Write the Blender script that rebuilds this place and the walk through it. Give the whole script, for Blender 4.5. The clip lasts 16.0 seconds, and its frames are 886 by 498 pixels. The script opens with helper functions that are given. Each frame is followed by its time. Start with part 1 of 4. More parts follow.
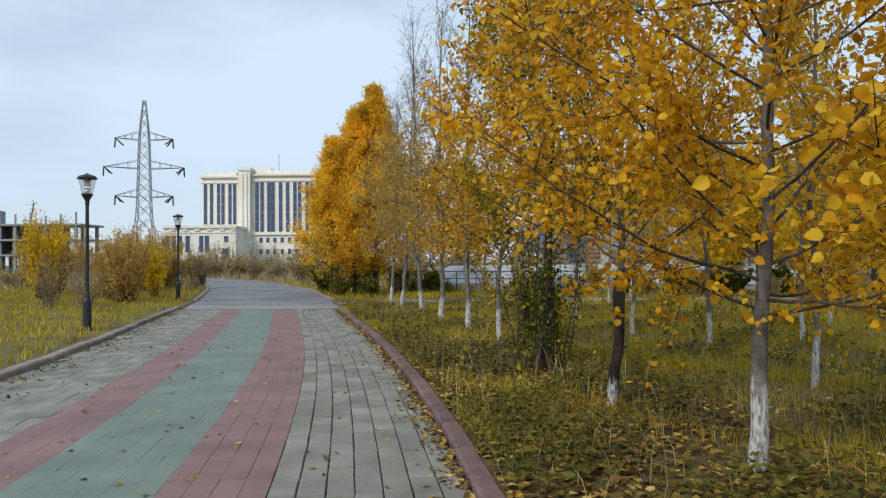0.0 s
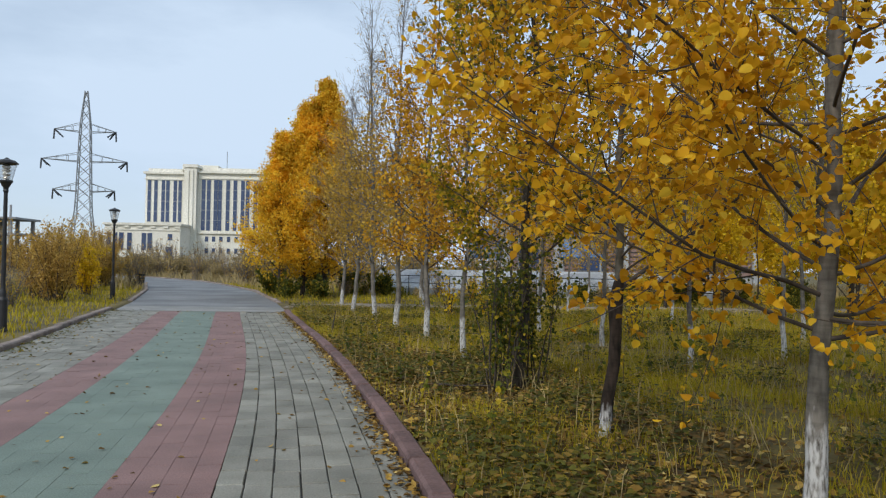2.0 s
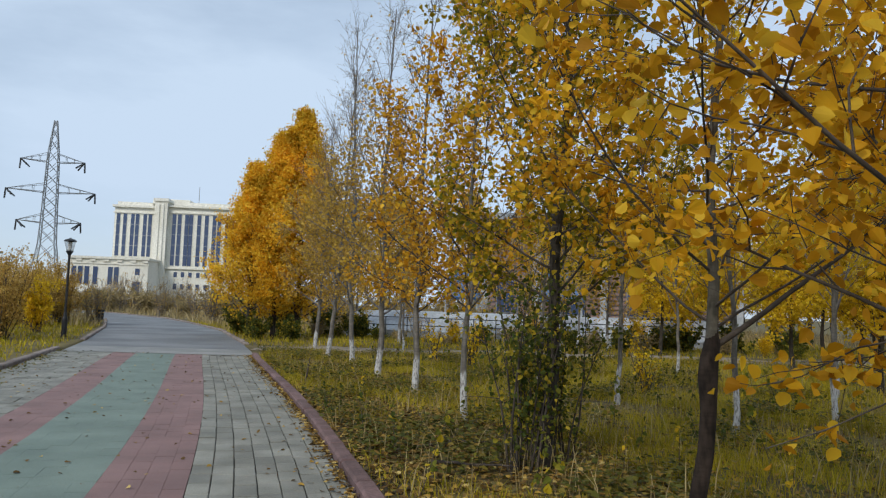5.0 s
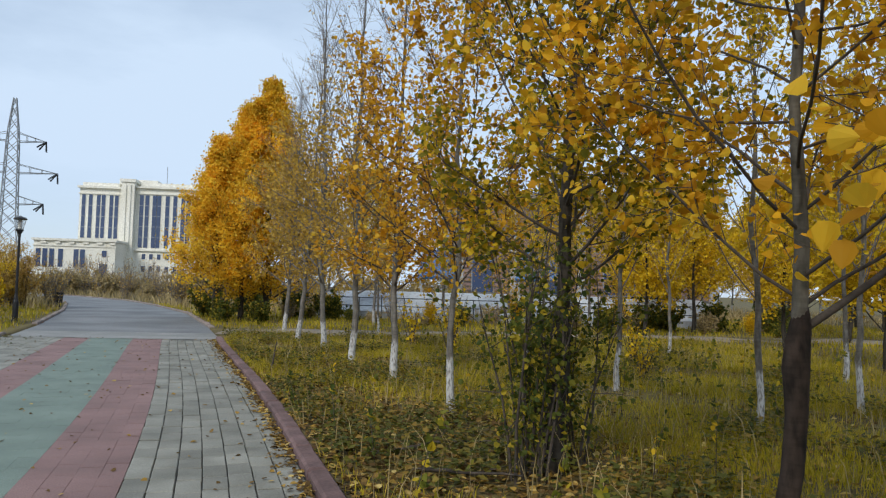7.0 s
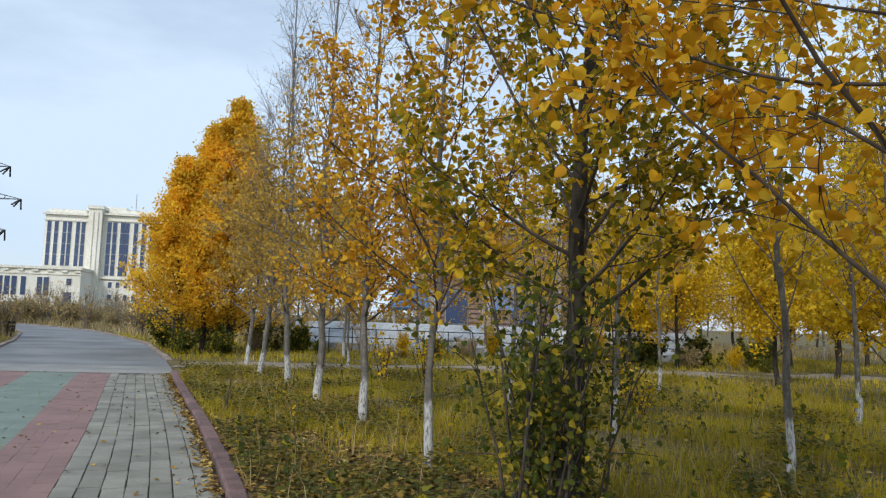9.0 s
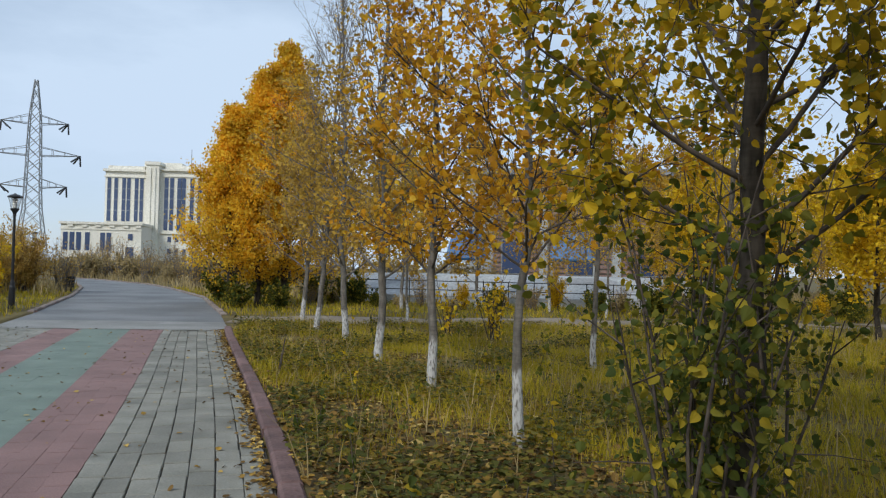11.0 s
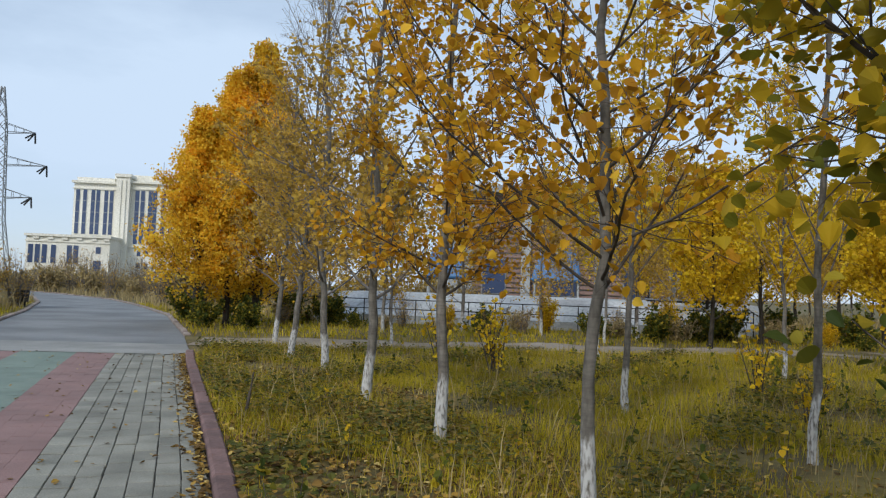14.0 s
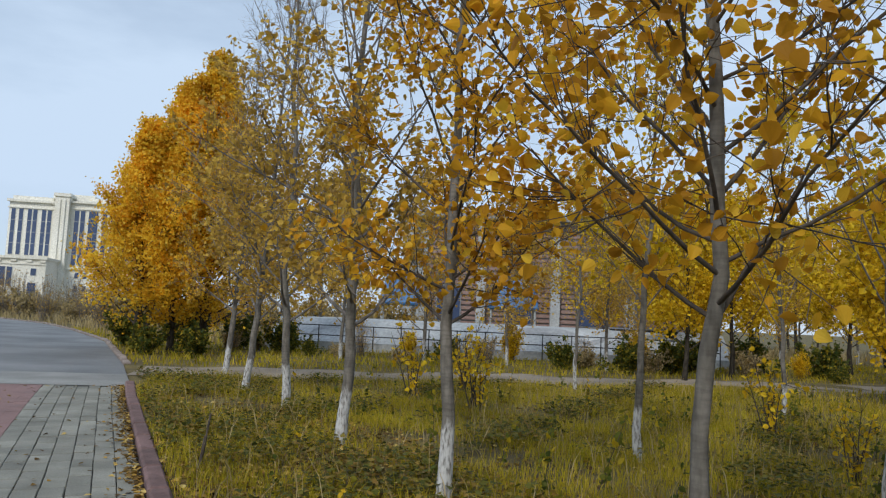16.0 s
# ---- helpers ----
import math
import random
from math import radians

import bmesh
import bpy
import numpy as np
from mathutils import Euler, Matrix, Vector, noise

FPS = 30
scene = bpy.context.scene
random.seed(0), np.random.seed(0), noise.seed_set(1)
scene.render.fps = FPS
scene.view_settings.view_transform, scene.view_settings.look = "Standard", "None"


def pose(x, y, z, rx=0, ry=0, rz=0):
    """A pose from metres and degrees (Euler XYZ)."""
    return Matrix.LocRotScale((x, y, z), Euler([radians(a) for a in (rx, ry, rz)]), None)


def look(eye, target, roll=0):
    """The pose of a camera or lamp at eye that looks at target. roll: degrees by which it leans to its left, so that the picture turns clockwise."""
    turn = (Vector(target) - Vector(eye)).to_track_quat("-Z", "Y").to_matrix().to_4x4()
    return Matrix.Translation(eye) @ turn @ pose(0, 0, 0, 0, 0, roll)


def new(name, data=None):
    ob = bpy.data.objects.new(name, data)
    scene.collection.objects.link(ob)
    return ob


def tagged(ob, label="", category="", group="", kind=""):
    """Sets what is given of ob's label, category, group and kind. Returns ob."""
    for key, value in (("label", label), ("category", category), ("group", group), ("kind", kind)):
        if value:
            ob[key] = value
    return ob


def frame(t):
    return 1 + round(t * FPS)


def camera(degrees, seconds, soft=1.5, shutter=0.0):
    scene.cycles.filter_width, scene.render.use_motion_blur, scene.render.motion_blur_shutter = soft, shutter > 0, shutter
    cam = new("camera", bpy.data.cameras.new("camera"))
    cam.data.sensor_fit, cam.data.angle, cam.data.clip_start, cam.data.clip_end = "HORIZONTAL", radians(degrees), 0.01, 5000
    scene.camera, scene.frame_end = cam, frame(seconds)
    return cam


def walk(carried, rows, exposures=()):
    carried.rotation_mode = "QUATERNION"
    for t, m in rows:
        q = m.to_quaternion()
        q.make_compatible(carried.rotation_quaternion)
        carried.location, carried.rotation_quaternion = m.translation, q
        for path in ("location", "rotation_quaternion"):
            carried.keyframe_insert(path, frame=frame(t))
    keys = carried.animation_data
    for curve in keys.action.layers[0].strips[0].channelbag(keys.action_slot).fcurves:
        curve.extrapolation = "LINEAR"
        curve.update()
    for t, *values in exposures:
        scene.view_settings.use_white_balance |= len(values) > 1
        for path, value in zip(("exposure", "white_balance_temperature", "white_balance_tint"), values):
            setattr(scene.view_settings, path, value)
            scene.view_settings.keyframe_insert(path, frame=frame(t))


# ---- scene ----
# A paved park path beside a row of autumn trees, on an overcast day.
cam = camera(60.29, 16.0, soft=1.25)
# seconds, place, pitch, roll, yaw
PATH = [
    (0.0, -0.000, -0.000, 1.650, 1.012, 0.358, 0.000),
    (0.5, -0.033, 0.306, 1.623, -0.284, -1.846, -4.733),
    (1.0, -0.170, 0.653, 1.667, -0.282, -0.975, -6.799),
    (1.5, -0.210, 0.985, 1.656, 1.113, -0.639, -3.578),
    (2.0, -0.190, 1.303, 1.636, 1.343, -0.917, -3.826),
    (2.5, -0.228, 1.630, 1.651, 3.704, -2.119, -4.868),
    (3.0, -0.284, 1.959, 1.648, 2.037, -0.577, -4.957),
    (3.5, -0.281, 2.289, 1.654, 3.269, 0.179, -1.797),
    (6.0, -0.538, 4.110, 1.679, 4.570, -1.963, -9.246),
    (6.5, -0.505, 4.463, 1.681, 3.045, 0.396, -8.050),
    (7.0, -0.425, 4.808, 1.625, 3.058, -1.538, -7.946),
    (7.5, -0.414, 5.177, 1.675, 5.392, -2.502, -13.012),
    (8.0, -0.370, 5.519, 1.683, 3.131, -1.246, -10.848),
    (8.5, -0.297, 5.837, 1.633, 4.632, -1.419, -7.607),
    (9.0, -0.295, 6.182, 1.631, 5.431, -1.869, -10.006),
    (9.5, -0.354, 6.560, 1.650, 2.997, -1.877, -7.541),
    (12.0, -0.393, 8.496, 1.640, 1.484, -1.130, -5.970),
    (12.5, -0.453, 8.874, 1.623, 3.672, -2.655, -12.882),
    (13.0, -0.531, 9.207, 1.652, 1.369, -2.052, -10.002),
    (13.5, -0.542, 9.540, 1.667, 3.064, -0.496, -5.607),
    (14.0, -0.568, 9.873, 1.648, 3.043, -1.984, -8.050),
    (14.5, -0.714, 10.228, 1.675, 5.193, -1.816, -10.170),
    (15.0, -0.763, 10.553, 1.628, 3.870, -1.111, -3.638),
    (15.5, -0.779, 10.914, 1.618, 3.159, -2.750, -5.196),
    (16.0, -0.873, 11.322, 1.621, 5.213, -2.532, -11.977),
]
walk(cam, [(t, pose(x, y, z, 90 + p, r, w)) for t, x, y, z, p, r, w in PATH],
     exposures=((0, 0.03, 6500, 10), (0.5, -0.06, 6480, 10), (1.0, 0.02, 6460, 10), (1.5, 0.03, 6450, 10), (2, -0.05, 6430, 10), (3.5, -0.1, 6400, 10), (6, -0.14, 6350, 10), (6.5, 0.06, 6350, 10), (7, -0.02, 6350, 10), (8, 0.12, 6350, 10), (9, 0.1, 6350, 10), (9.5, -0.02, 6350, 10),
                (12, -0.1, 6300, 10), (12.5, 0.17, 6300, 10), (13, 0.17, 6300, 10), (13.5, 0.02, 6300, 10), (15, -0.1, 6300, 10), (15.5, -0.15, 6300, 10), (16, -0.1, 6300, 10)))

# ---- light: a bright, thinly clouded sky and a weak, very soft sun ----
SUN_ELEVATION, SUN_AZIMUTH = 38.0, 215.0
world = bpy.data.worlds.new("sky")
scene.world = world
world.use_nodes = True
wn, wl = world.node_tree.nodes, world.node_tree.links
wn.clear()
sky = wn.new("ShaderNodeTexSky")
sky.sky_type, sky.sun_disc = "NISHITA", False
sky.sun_elevation, sky.sun_rotation = radians(SUN_ELEVATION), radians(SUN_AZIMUTH)
sky.air_density, sky.dust_density = 1.0, 0.6
coord = wn.new("ShaderNodeTexCoord")
stretch = wn.new("ShaderNodeMapping")
stretch.inputs["Scale"].default_value = (1.0, 1.0, 3.2)
cloud = wn.new("ShaderNodeTexNoise")
cloud.inputs["Scale"].default_value, cloud.inputs["Detail"].default_value = 1.7, 7.0
cloud.inputs["Roughness"].default_value = 0.55
cover = wn.new("ShaderNodeMapRange")
cover.inputs["From Min"].default_value, cover.inputs["From Max"].default_value = 0.40, 0.62
cover.inputs["To Min"].default_value, cover.inputs["To Max"].default_value = 0.60, 1.0
blend = wn.new("ShaderNodeMix")
blend.data_type = "RGBA"
blend.inputs["B"].default_value = (6.05, 7.35, 8.95, 1)
glow = wn.new("ShaderNodeBackground")
glow.inputs["Strength"].default_value = 0.108
out = wn.new("ShaderNodeOutputWorld")
wl.new(coord.outputs["Generated"], stretch.inputs["Vector"])
wl.new(stretch.outputs["Vector"], cloud.inputs["Vector"])
wl.new(cloud.outputs["Fac"], cover.inputs["Value"])
wl.new(cover.outputs["Result"], blend.inputs["Factor"])
wl.new(sky.outputs["Color"], blend.inputs["A"])
wl.new(blend.outputs["Result"], glow.inputs["Color"])
wl.new(glow.outputs["Background"], out.inputs["Surface"])

sun = new("sun", bpy.data.lights.new("sun", "SUN"))
sun.data.energy, sun.data.angle, sun.data.color = 2.25, radians(16), (1.0, 0.94, 0.84)
az, el = radians(SUN_AZIMUTH), radians(SUN_ELEVATION)
toward = Vector((math.sin(az) * math.cos(el), math.cos(az) * math.cos(el), math.sin(el)))
sun.matrix_world = look(toward * 50, (0, 0, 0))


# ---- materials ----
def material(name):
    m = bpy.data.materials.new(name)
    m.use_nodes = True
    return m, m.node_tree.nodes, m.node_tree.links, m.node_tree.nodes["Principled BSDF"]


def ramp_node(nodes, stops):
    r = nodes.new("ShaderNodeValToRGB")
    e = r.color_ramp.elements
    while len(e) < len(stops):
        e.new(0.5)
    for k, (at, c) in zip(e, stops):
        k.position, k.color = at, (*c, 1)
    return r


def noise_node(nodes, links, scale, detail=5.0, space="Object", stretch_by=None):
    n = nodes.new("ShaderNodeTexNoise")
    n.inputs["Scale"].default_value, n.inputs["Detail"].default_value = scale, detail
    c = nodes.new("ShaderNodeTexCoord")
    if space == "World":
        c = nodes.new("ShaderNodeNewGeometry")
        source = c.outputs["Position"]
    else:
        source = c.outputs[space]
    if stretch_by:
        m = nodes.new("ShaderNodeMapping")
        m.inputs["Scale"].default_value = stretch_by
        links.new(source, m.inputs["Vector"])
        source = m.outputs["Vector"]
    links.new(source, n.inputs["Vector"])
    return n


def mix_node(nodes, links, a, b, factor, mode="MIX"):
    m = nodes.new("ShaderNodeMix")
    m.data_type, m.blend_type = "RGBA", mode
    for slot, v in (("A", a), ("B", b)):
        if isinstance(v, tuple):
            m.inputs[slot].default_value = (*v, 1)
        else:
            links.new(v, m.inputs[slot])
    if isinstance(factor, float):
        m.inputs["Factor"].default_value = factor
    else:
        links.new(factor, m.inputs["Factor"])
    return m.outputs["Result"]


def plain(name, dark, light, scale=6.0, fine=60.0, rough=0.8, bump=0.25, metal=0.0, space="World", spread=0.0, stretch_by=None):
    """A surface whose colour wanders between two tones at two scales, with fine relief; spread varies whole pieces."""
    m, n, l, b = material(name)
    big, small = noise_node(n, l, scale, 5, space, stretch_by), noise_node(n, l, fine, 4, space, stretch_by)
    tone = ramp_node(n, [(0.32, dark), (0.68, light)])
    l.new(big.outputs["Fac"], tone.inputs["Fac"])
    grain = ramp_node(n, [(0.3, (0.72, 0.72, 0.72)), (0.7, (1.2, 1.2, 1.2))])
    l.new(small.outputs["Fac"], grain.inputs["Fac"])
    colour = mix_node(n, l, tone.outputs["Color"], grain.outputs["Color"], 0.8, "MULTIPLY")
    if spread:
        info, geo = n.new("ShaderNodeObjectInfo"), n.new("ShaderNodeNewGeometry")
        both = n.new("ShaderNodeMath")
        both.operation = "ADD"
        l.new(info.outputs["Random"], both.inputs[0])
        l.new(geo.outputs["Random Per Island"], both.inputs[1])
        wrap = n.new("ShaderNodeMath")
        wrap.operation = "FRACT"
        l.new(both.outputs[0], wrap.inputs[0])
        piece = ramp_node(n, [(0.0, (1 - spread,) * 3), (1.0, (1 + spread,) * 3)])
        l.new(wrap.outputs[0], piece.inputs["Fac"])
        colour = mix_node(n, l, colour, piece.outputs["Color"], 1.0, "MULTIPLY")
    l.new(colour, b.inputs["Base Color"])
    b.inputs["Roughness"].default_value, b.inputs["Metallic"].default_value = rough, metal
    if bump:
        k = n.new("ShaderNodeBump")
        k.inputs["Strength"].default_value, k.inputs["Distance"].default_value = bump, 0.01
        l.new(small.outputs["Fac"], k.inputs["Height"])
        l.new(k.outputs["Normal"], b.inputs["Normal"])
    return m


def foliage(name, tones, through_light=0.35, rough=0.55, patch_scale=1.3, contrast=0.22):
    """Leaves or blades: each one takes its own tone; thin enough to let light through."""
    m, n, l, b = material(name)
    geo = n.new("ShaderNodeNewGeometry")
    tone = ramp_node(n, tones)
    l.new(geo.outputs["Random Per Island"], tone.inputs["Fac"])
    patch = noise_node(n, l, patch_scale, 3, "World")
    shade = ramp_node(n, [(0.32, (1 - contrast,) * 3), (0.68, (1 + contrast,) * 3)])
    l.new(patch.outputs["Fac"], shade.inputs["Fac"])
    colour = mix_node(n, l, tone.outputs["Color"], shade.outputs["Color"], 0.8, "MULTIPLY")
    l.new(colour, b.inputs["Base Color"])
    b.inputs["Roughness"].default_value = rough
    b.inputs["Specular IOR Level"].default_value = 0.14
    thin, both = n.new("ShaderNodeBsdfTranslucent"), n.new("ShaderNodeMixShader")
    l.new(colour, thin.inputs["Color"])
    both.inputs[0].default_value = through_light
    l.new(b.outputs[0], both.inputs[1])
    l.new(thin.outputs[0], both.inputs[2])
    l.new(both.outputs[0], n["Material Output"].inputs["Surface"])
    return m


def bark_material(name, dark, light, painted):
    """Bark with lenticels and fissures; painted: height to which old whitewash reaches, worn through in flakes."""
    m, n, l, b = material(name)
    long_grain = noise_node(n, l, 9, 6, "World", (2.2, 2.2, 0.7))
    rings = noise_node(n, l, 14, 4, "World", (0.6, 0.6, 3.0))
    tone = ramp_node(n, [(0.3, dark), (0.68, light)])
    l.new(long_grain.outputs["Fac"], tone.inputs["Fac"])
    band = ramp_node(n, [(0.35, (0.45, 0.45, 0.45)), (0.55, (1, 1, 1))])
    l.new(rings.outputs["Fac"], band.inputs["Fac"])
    colour = mix_node(n, l, tone.outputs["Color"], band.outputs["Color"], 0.4, "MULTIPLY")
    if painted:
        place, parts = n.new("ShaderNodeTexCoord"), n.new("ShaderNodeSeparateXYZ")
        l.new(place.outputs["Object"], parts.inputs[0])
        flakes = noise_node(n, l, 11, 6, "World", (1.6, 1.6, 0.6))
        edge = n.new("ShaderNodeMath")
        edge.operation, edge.inputs[1].default_value = "MULTIPLY_ADD", 0.55
        l.new(flakes.outputs["Fac"], edge.inputs[0])
        l.new(parts.outputs["Z"], edge.inputs[2])
        low = n.new("ShaderNodeMapRange")
        low.inputs["From Min"].default_value, low.inputs["From Max"].default_value = painted + 0.33, painted + 0.22
        l.new(edge.outputs[0], low.inputs["Value"])
        worn = ramp_node(n, [(0.33, (0, 0, 0)), (0.56, (1, 1, 1))])
        fine_flakes = noise_node(n, l, 26, 6, "World", (1.8, 1.8, 0.5))
        l.new(fine_flakes.outputs["Fac"], worn.inputs["Fac"])
        cover_amount = n.new("ShaderNodeMath")
        cover_amount.operation = "MULTIPLY"
        l.new(low.outputs[0], cover_amount.inputs[0])
        l.new(worn.outputs["Color"], cover_amount.inputs[1])
        colour = mix_node(n, l, colour, (0.50, 0.50, 0.49), cover_amount.outputs[0])
    l.new(colour, b.inputs["Base Color"])
    b.inputs["Roughness"].default_value = 0.9
    b.inputs["Specular IOR Level"].default_value = 0.2
    k = n.new("ShaderNodeBump")
    k.inputs["Strength"].default_value, k.inputs["Distance"].default_value = 0.6, 0.012
    l.new(long_grain.outputs["Fac"], k.inputs["Height"])
    l.new(k.outputs["Normal"], b.inputs["Normal"])
    return m


M_GREY = plain("grey_paver", (0.165, 0.164, 0.138), (0.275, 0.27, 0.23), 1.6, 70, 0.85, 0.4, spread=0.16)
M_RED = plain("red_paver", (0.185, 0.112, 0.105), (0.265, 0.162, 0.15), 1.2, 70, 0.85, 0.3, spread=0.035)
M_GREEN = plain("green_paver", (0.135, 0.18, 0.152), (0.19, 0.245, 0.205), 1.2, 70, 0.85, 0.3, spread=0.03)
M_JOINT = plain("joint_soil", (0.05, 0.046, 0.036), (0.10, 0.092, 0.075), 5, 90, 0.95, 0.4)
M_KERB = plain("red_kerbstone", (0.11, 0.066, 0.062), (0.19, 0.115, 0.108), 4.0, 30, 0.9, 0.6, spread=0.18)
M_KERB_GREY = plain("worn_kerbstone", (0.17, 0.13, 0.11), (0.30, 0.25, 0.22), 2.5, 50, 0.9, 0.4, spread=0.15)
M_ASPHALT = plain("worn_asphalt", (0.115, 0.123, 0.131), (0.22, 0.228, 0.234), 0.35, 40, 0.9, 0.3)
M_CONCRETE = plain("pale_concrete", (0.185, 0.188, 0.18), (0.29, 0.29, 0.275), 0.8, 40, 0.9, 0.3)
M_DIRT = plain("pale_dirt", (0.19, 0.155, 0.115), (0.31, 0.265, 0.21), 0.8, 25, 0.95, 0.5)
M_GROUND = plain("autumn_turf", (0.06, 0.045, 0.016), (0.17, 0.13, 0.030), 0.8, 14, 0.95, 0.8)
M_GRASS = foliage("grass_blades", [(0.0, (0.23, 0.21, 0.013)), (0.5, (0.40, 0.325, 0.018)), (0.8, (0.50, 0.385, 0.035)), (1.0, (0.52, 0.38, 0.08))], 0.4, 0.55, 0.6, 0.5)
M_DRY = foliage("dry_stalks", [(0.0, (0.24, 0.185, 0.085)), (0.6, (0.40, 0.31, 0.145)), (1.0, (0.50, 0.40, 0.21))], 0.3)
M_HERB = foliage("dark_herb_leaves", [(0.0, (0.05, 0.06, 0.014)), (0.55, (0.12, 0.12, 0.022)), (0.8, (0.22, 0.17, 0.03)), (1.0, (0.28, 0.17, 0.04))], 0.3)
M_GOLD = foliage("golden_leaves", [(0.0, (0.42, 0.20, 0.012)), (0.3, (0.66, 0.335, 0.014)), (0.7, (0.82, 0.465, 0.02)), (1.0, (0.88, 0.61, 0.055))], 0.52)
M_AMBER = foliage("amber_leaves", [(0.0, (0.38, 0.18, 0.016)), (0.35, (0.60, 0.295, 0.018)), (0.75, (0.77, 0.42, 0.024)), (1.0, (0.85, 0.57, 0.055))], 0.5)
M_ORANGE = foliage("orange_leaves", [(0.0, (0.64, 0.35, 0.02)), (0.35, (0.82, 0.50, 0.03)), (0.75, (0.89, 0.61, 0.05)), (1.0, (0.90, 0.68, 0.09))], 0.55, 0.55, 0.9, 0.25)
M_OLIVE = foliage("brownish_gold_leaves", [(0.0, (0.32, 0.20, 0.05)), (0.5, (0.51, 0.325, 0.055)), (1.0, (0.69, 0.465, 0.085))], 0.46)
M_GREENGOLD = foliage("green_and_gold_leaves", [(0.0, (0.13, 0.14, 0.016)), (0.4, (0.28, 0.22, 0.016)), (0.7, (0.56, 0.36, 0.016)), (1.0, (0.74, 0.50, 0.03))], 0.48)
M_DARKGREEN = foliage("dark_green_leaves", [(0.0, (0.09, 0.12, 0.02)), (0.5, (0.2, 0.2, 0.026)), (0.75, (0.38, 0.29, 0.02)), (1.0, (0.62, 0.46, 0.03))], 0.45)
M_SUCKER = foliage("green_sucker_leaves", [(0.0, (0.045, 0.07, 0.018)), (0.5, (0.10, 0.118, 0.02)), (0.8, (0.21, 0.19, 0.024)), (1.0, (0.52, 0.38, 0.03))], 0.42)
M_YELLOW = foliage("bright_yellow_leaves", [(0.0, (0.46, 0.29, 0.010)), (0.5, (0.68, 0.44, 0.014)), (1.0, (0.80, 0.58, 0.03))], 0.42)
M_RUST = foliage("rusty_brown_leaves", [(0.0, (0.33, 0.20, 0.05)), (0.5, (0.52, 0.33, 0.08)), (1.0, (0.62, 0.44, 0.12))], 0.4)
M_LITTER = foliage("fallen_leaves", [(0.0, (0.075, 0.045, 0.018)), (0.5, (0.19, 0.115, 0.035)), (0.85, (0.40, 0.25, 0.05)), (1.0, (0.54, 0.42, 0.16))], 0.1, 0.8)
M_BARK = bark_material("whitewashed_bark", (0.085, 0.078, 0.066), (0.21, 0.192, 0.168), 0.68)
M_BARK_GREY = bark_material("grey_bark", (0.06, 0.055, 0.042), (0.17, 0.155, 0.125), 0.2)
M_BARK_DARK = bark_material("dark_bark", (0.020, 0.017, 0.013), (0.07, 0.06, 0.048), 0.0)
M_BARK_WORN = bark_material("dark_dead_bark", (0.012, 0.009, 0.007), (0.05, 0.036, 0.028), 0.22)
M_TWIG = plain("twig_bark", (0.035, 0.027, 0.021), (0.10, 0.08, 0.062), 9, 60, 0.85, 0.2)
M_TWIG_PALE = plain("pale_twig_bark", (0.11, 0.095, 0.085), (0.22, 0.20, 0.185), 9, 60, 0.85, 0.2)
M_IRON = plain("black_painted_iron", (0.010, 0.010, 0.011), (0.022, 0.022, 0.024), 4, 40, 0.45, 0.1)
M_STEEL = plain("galvanised_steel", (0.22, 0.235, 0.25), (0.34, 0.355, 0.37), 2, 20, 0.55, 0.0, metal=0.3)
M_CREAM = plain("cream_stone_cladding", (0.72, 0.695, 0.60), (0.80, 0.78, 0.70), 0.12, 2.5, 0.8, 0.1)
M_WHITEWALL = plain("white_render", (0.30, 0.32, 0.33), (0.48, 0.50, 0.51), 0.5, 8, 0.85, 0.1)
M_BRICKRED = plain("reddish_brown_cladding", (0.22, 0.145, 0.125), (0.31, 0.21, 0.185), 0.5, 8, 0.8, 0.1)
M_BLUE = plain("blue_panel", (0.03, 0.11, 0.26), (0.05, 0.16, 0.34), 0.5, 8, 0.5, 0.05)
# concrete with bluish distance haze mixed into its colour; the bank's arcs share it
M_HAZECONC = plain("hazed_bare_concrete", (0.23, 0.24, 0.25), (0.33, 0.34, 0.35), 0.3, 6, 0.9, 0.2)
M_DARKBOX = plain("dark_sheet_metal", (0.02, 0.022, 0.025), (0.04, 0.042, 0.045), 1, 8, 0.6, 0.05)

M_GLASS, _n, _l, _b = material("dark_blue_window_glass")
_b.inputs["Base Color"].default_value, _b.inputs["Roughness"].default_value = (0.05, 0.075, 0.15, 1), 0.15
M_LANTERN, _n, _l, _b = material("clear_lantern_glass")
_b.inputs["Transmission Weight"].default_value, _b.inputs["Roughness"].default_value, _b.inputs["IOR"].default_value = 1.0, 0.08, 1.1
M_LOUVRE = plain("white_lamp_louvre", (0.6, 0.6, 0.58), (0.75, 0.75, 0.72), 5, 40, 0.6, 0.0)


# ---- building blocks ----
def quick_mesh(name, co, quads, mat, smooth=False):
    """Many equal-sided faces at once, from arrays."""
    me = bpy.data.meshes.new(name)
    k = quads.shape[1]
    me.vertices.add(len(co))
    me.vertices.foreach_set("co", np.ascontiguousarray(co, dtype=np.float32).ravel())
    me.loops.add(quads.size)
    me.loops.foreach_set("vertex_index", np.ascontiguousarray(quads, dtype=np.int32).ravel())
    me.polygons.add(len(quads))
    me.polygons.foreach_set("loop_start", np.arange(0, quads.size, k, dtype=np.int32))
    me.polygons.foreach_set("use_smooth", np.full(len(quads), smooth))
    me.materials.append(mat)
    me.update(calc_edges=True)
    return me


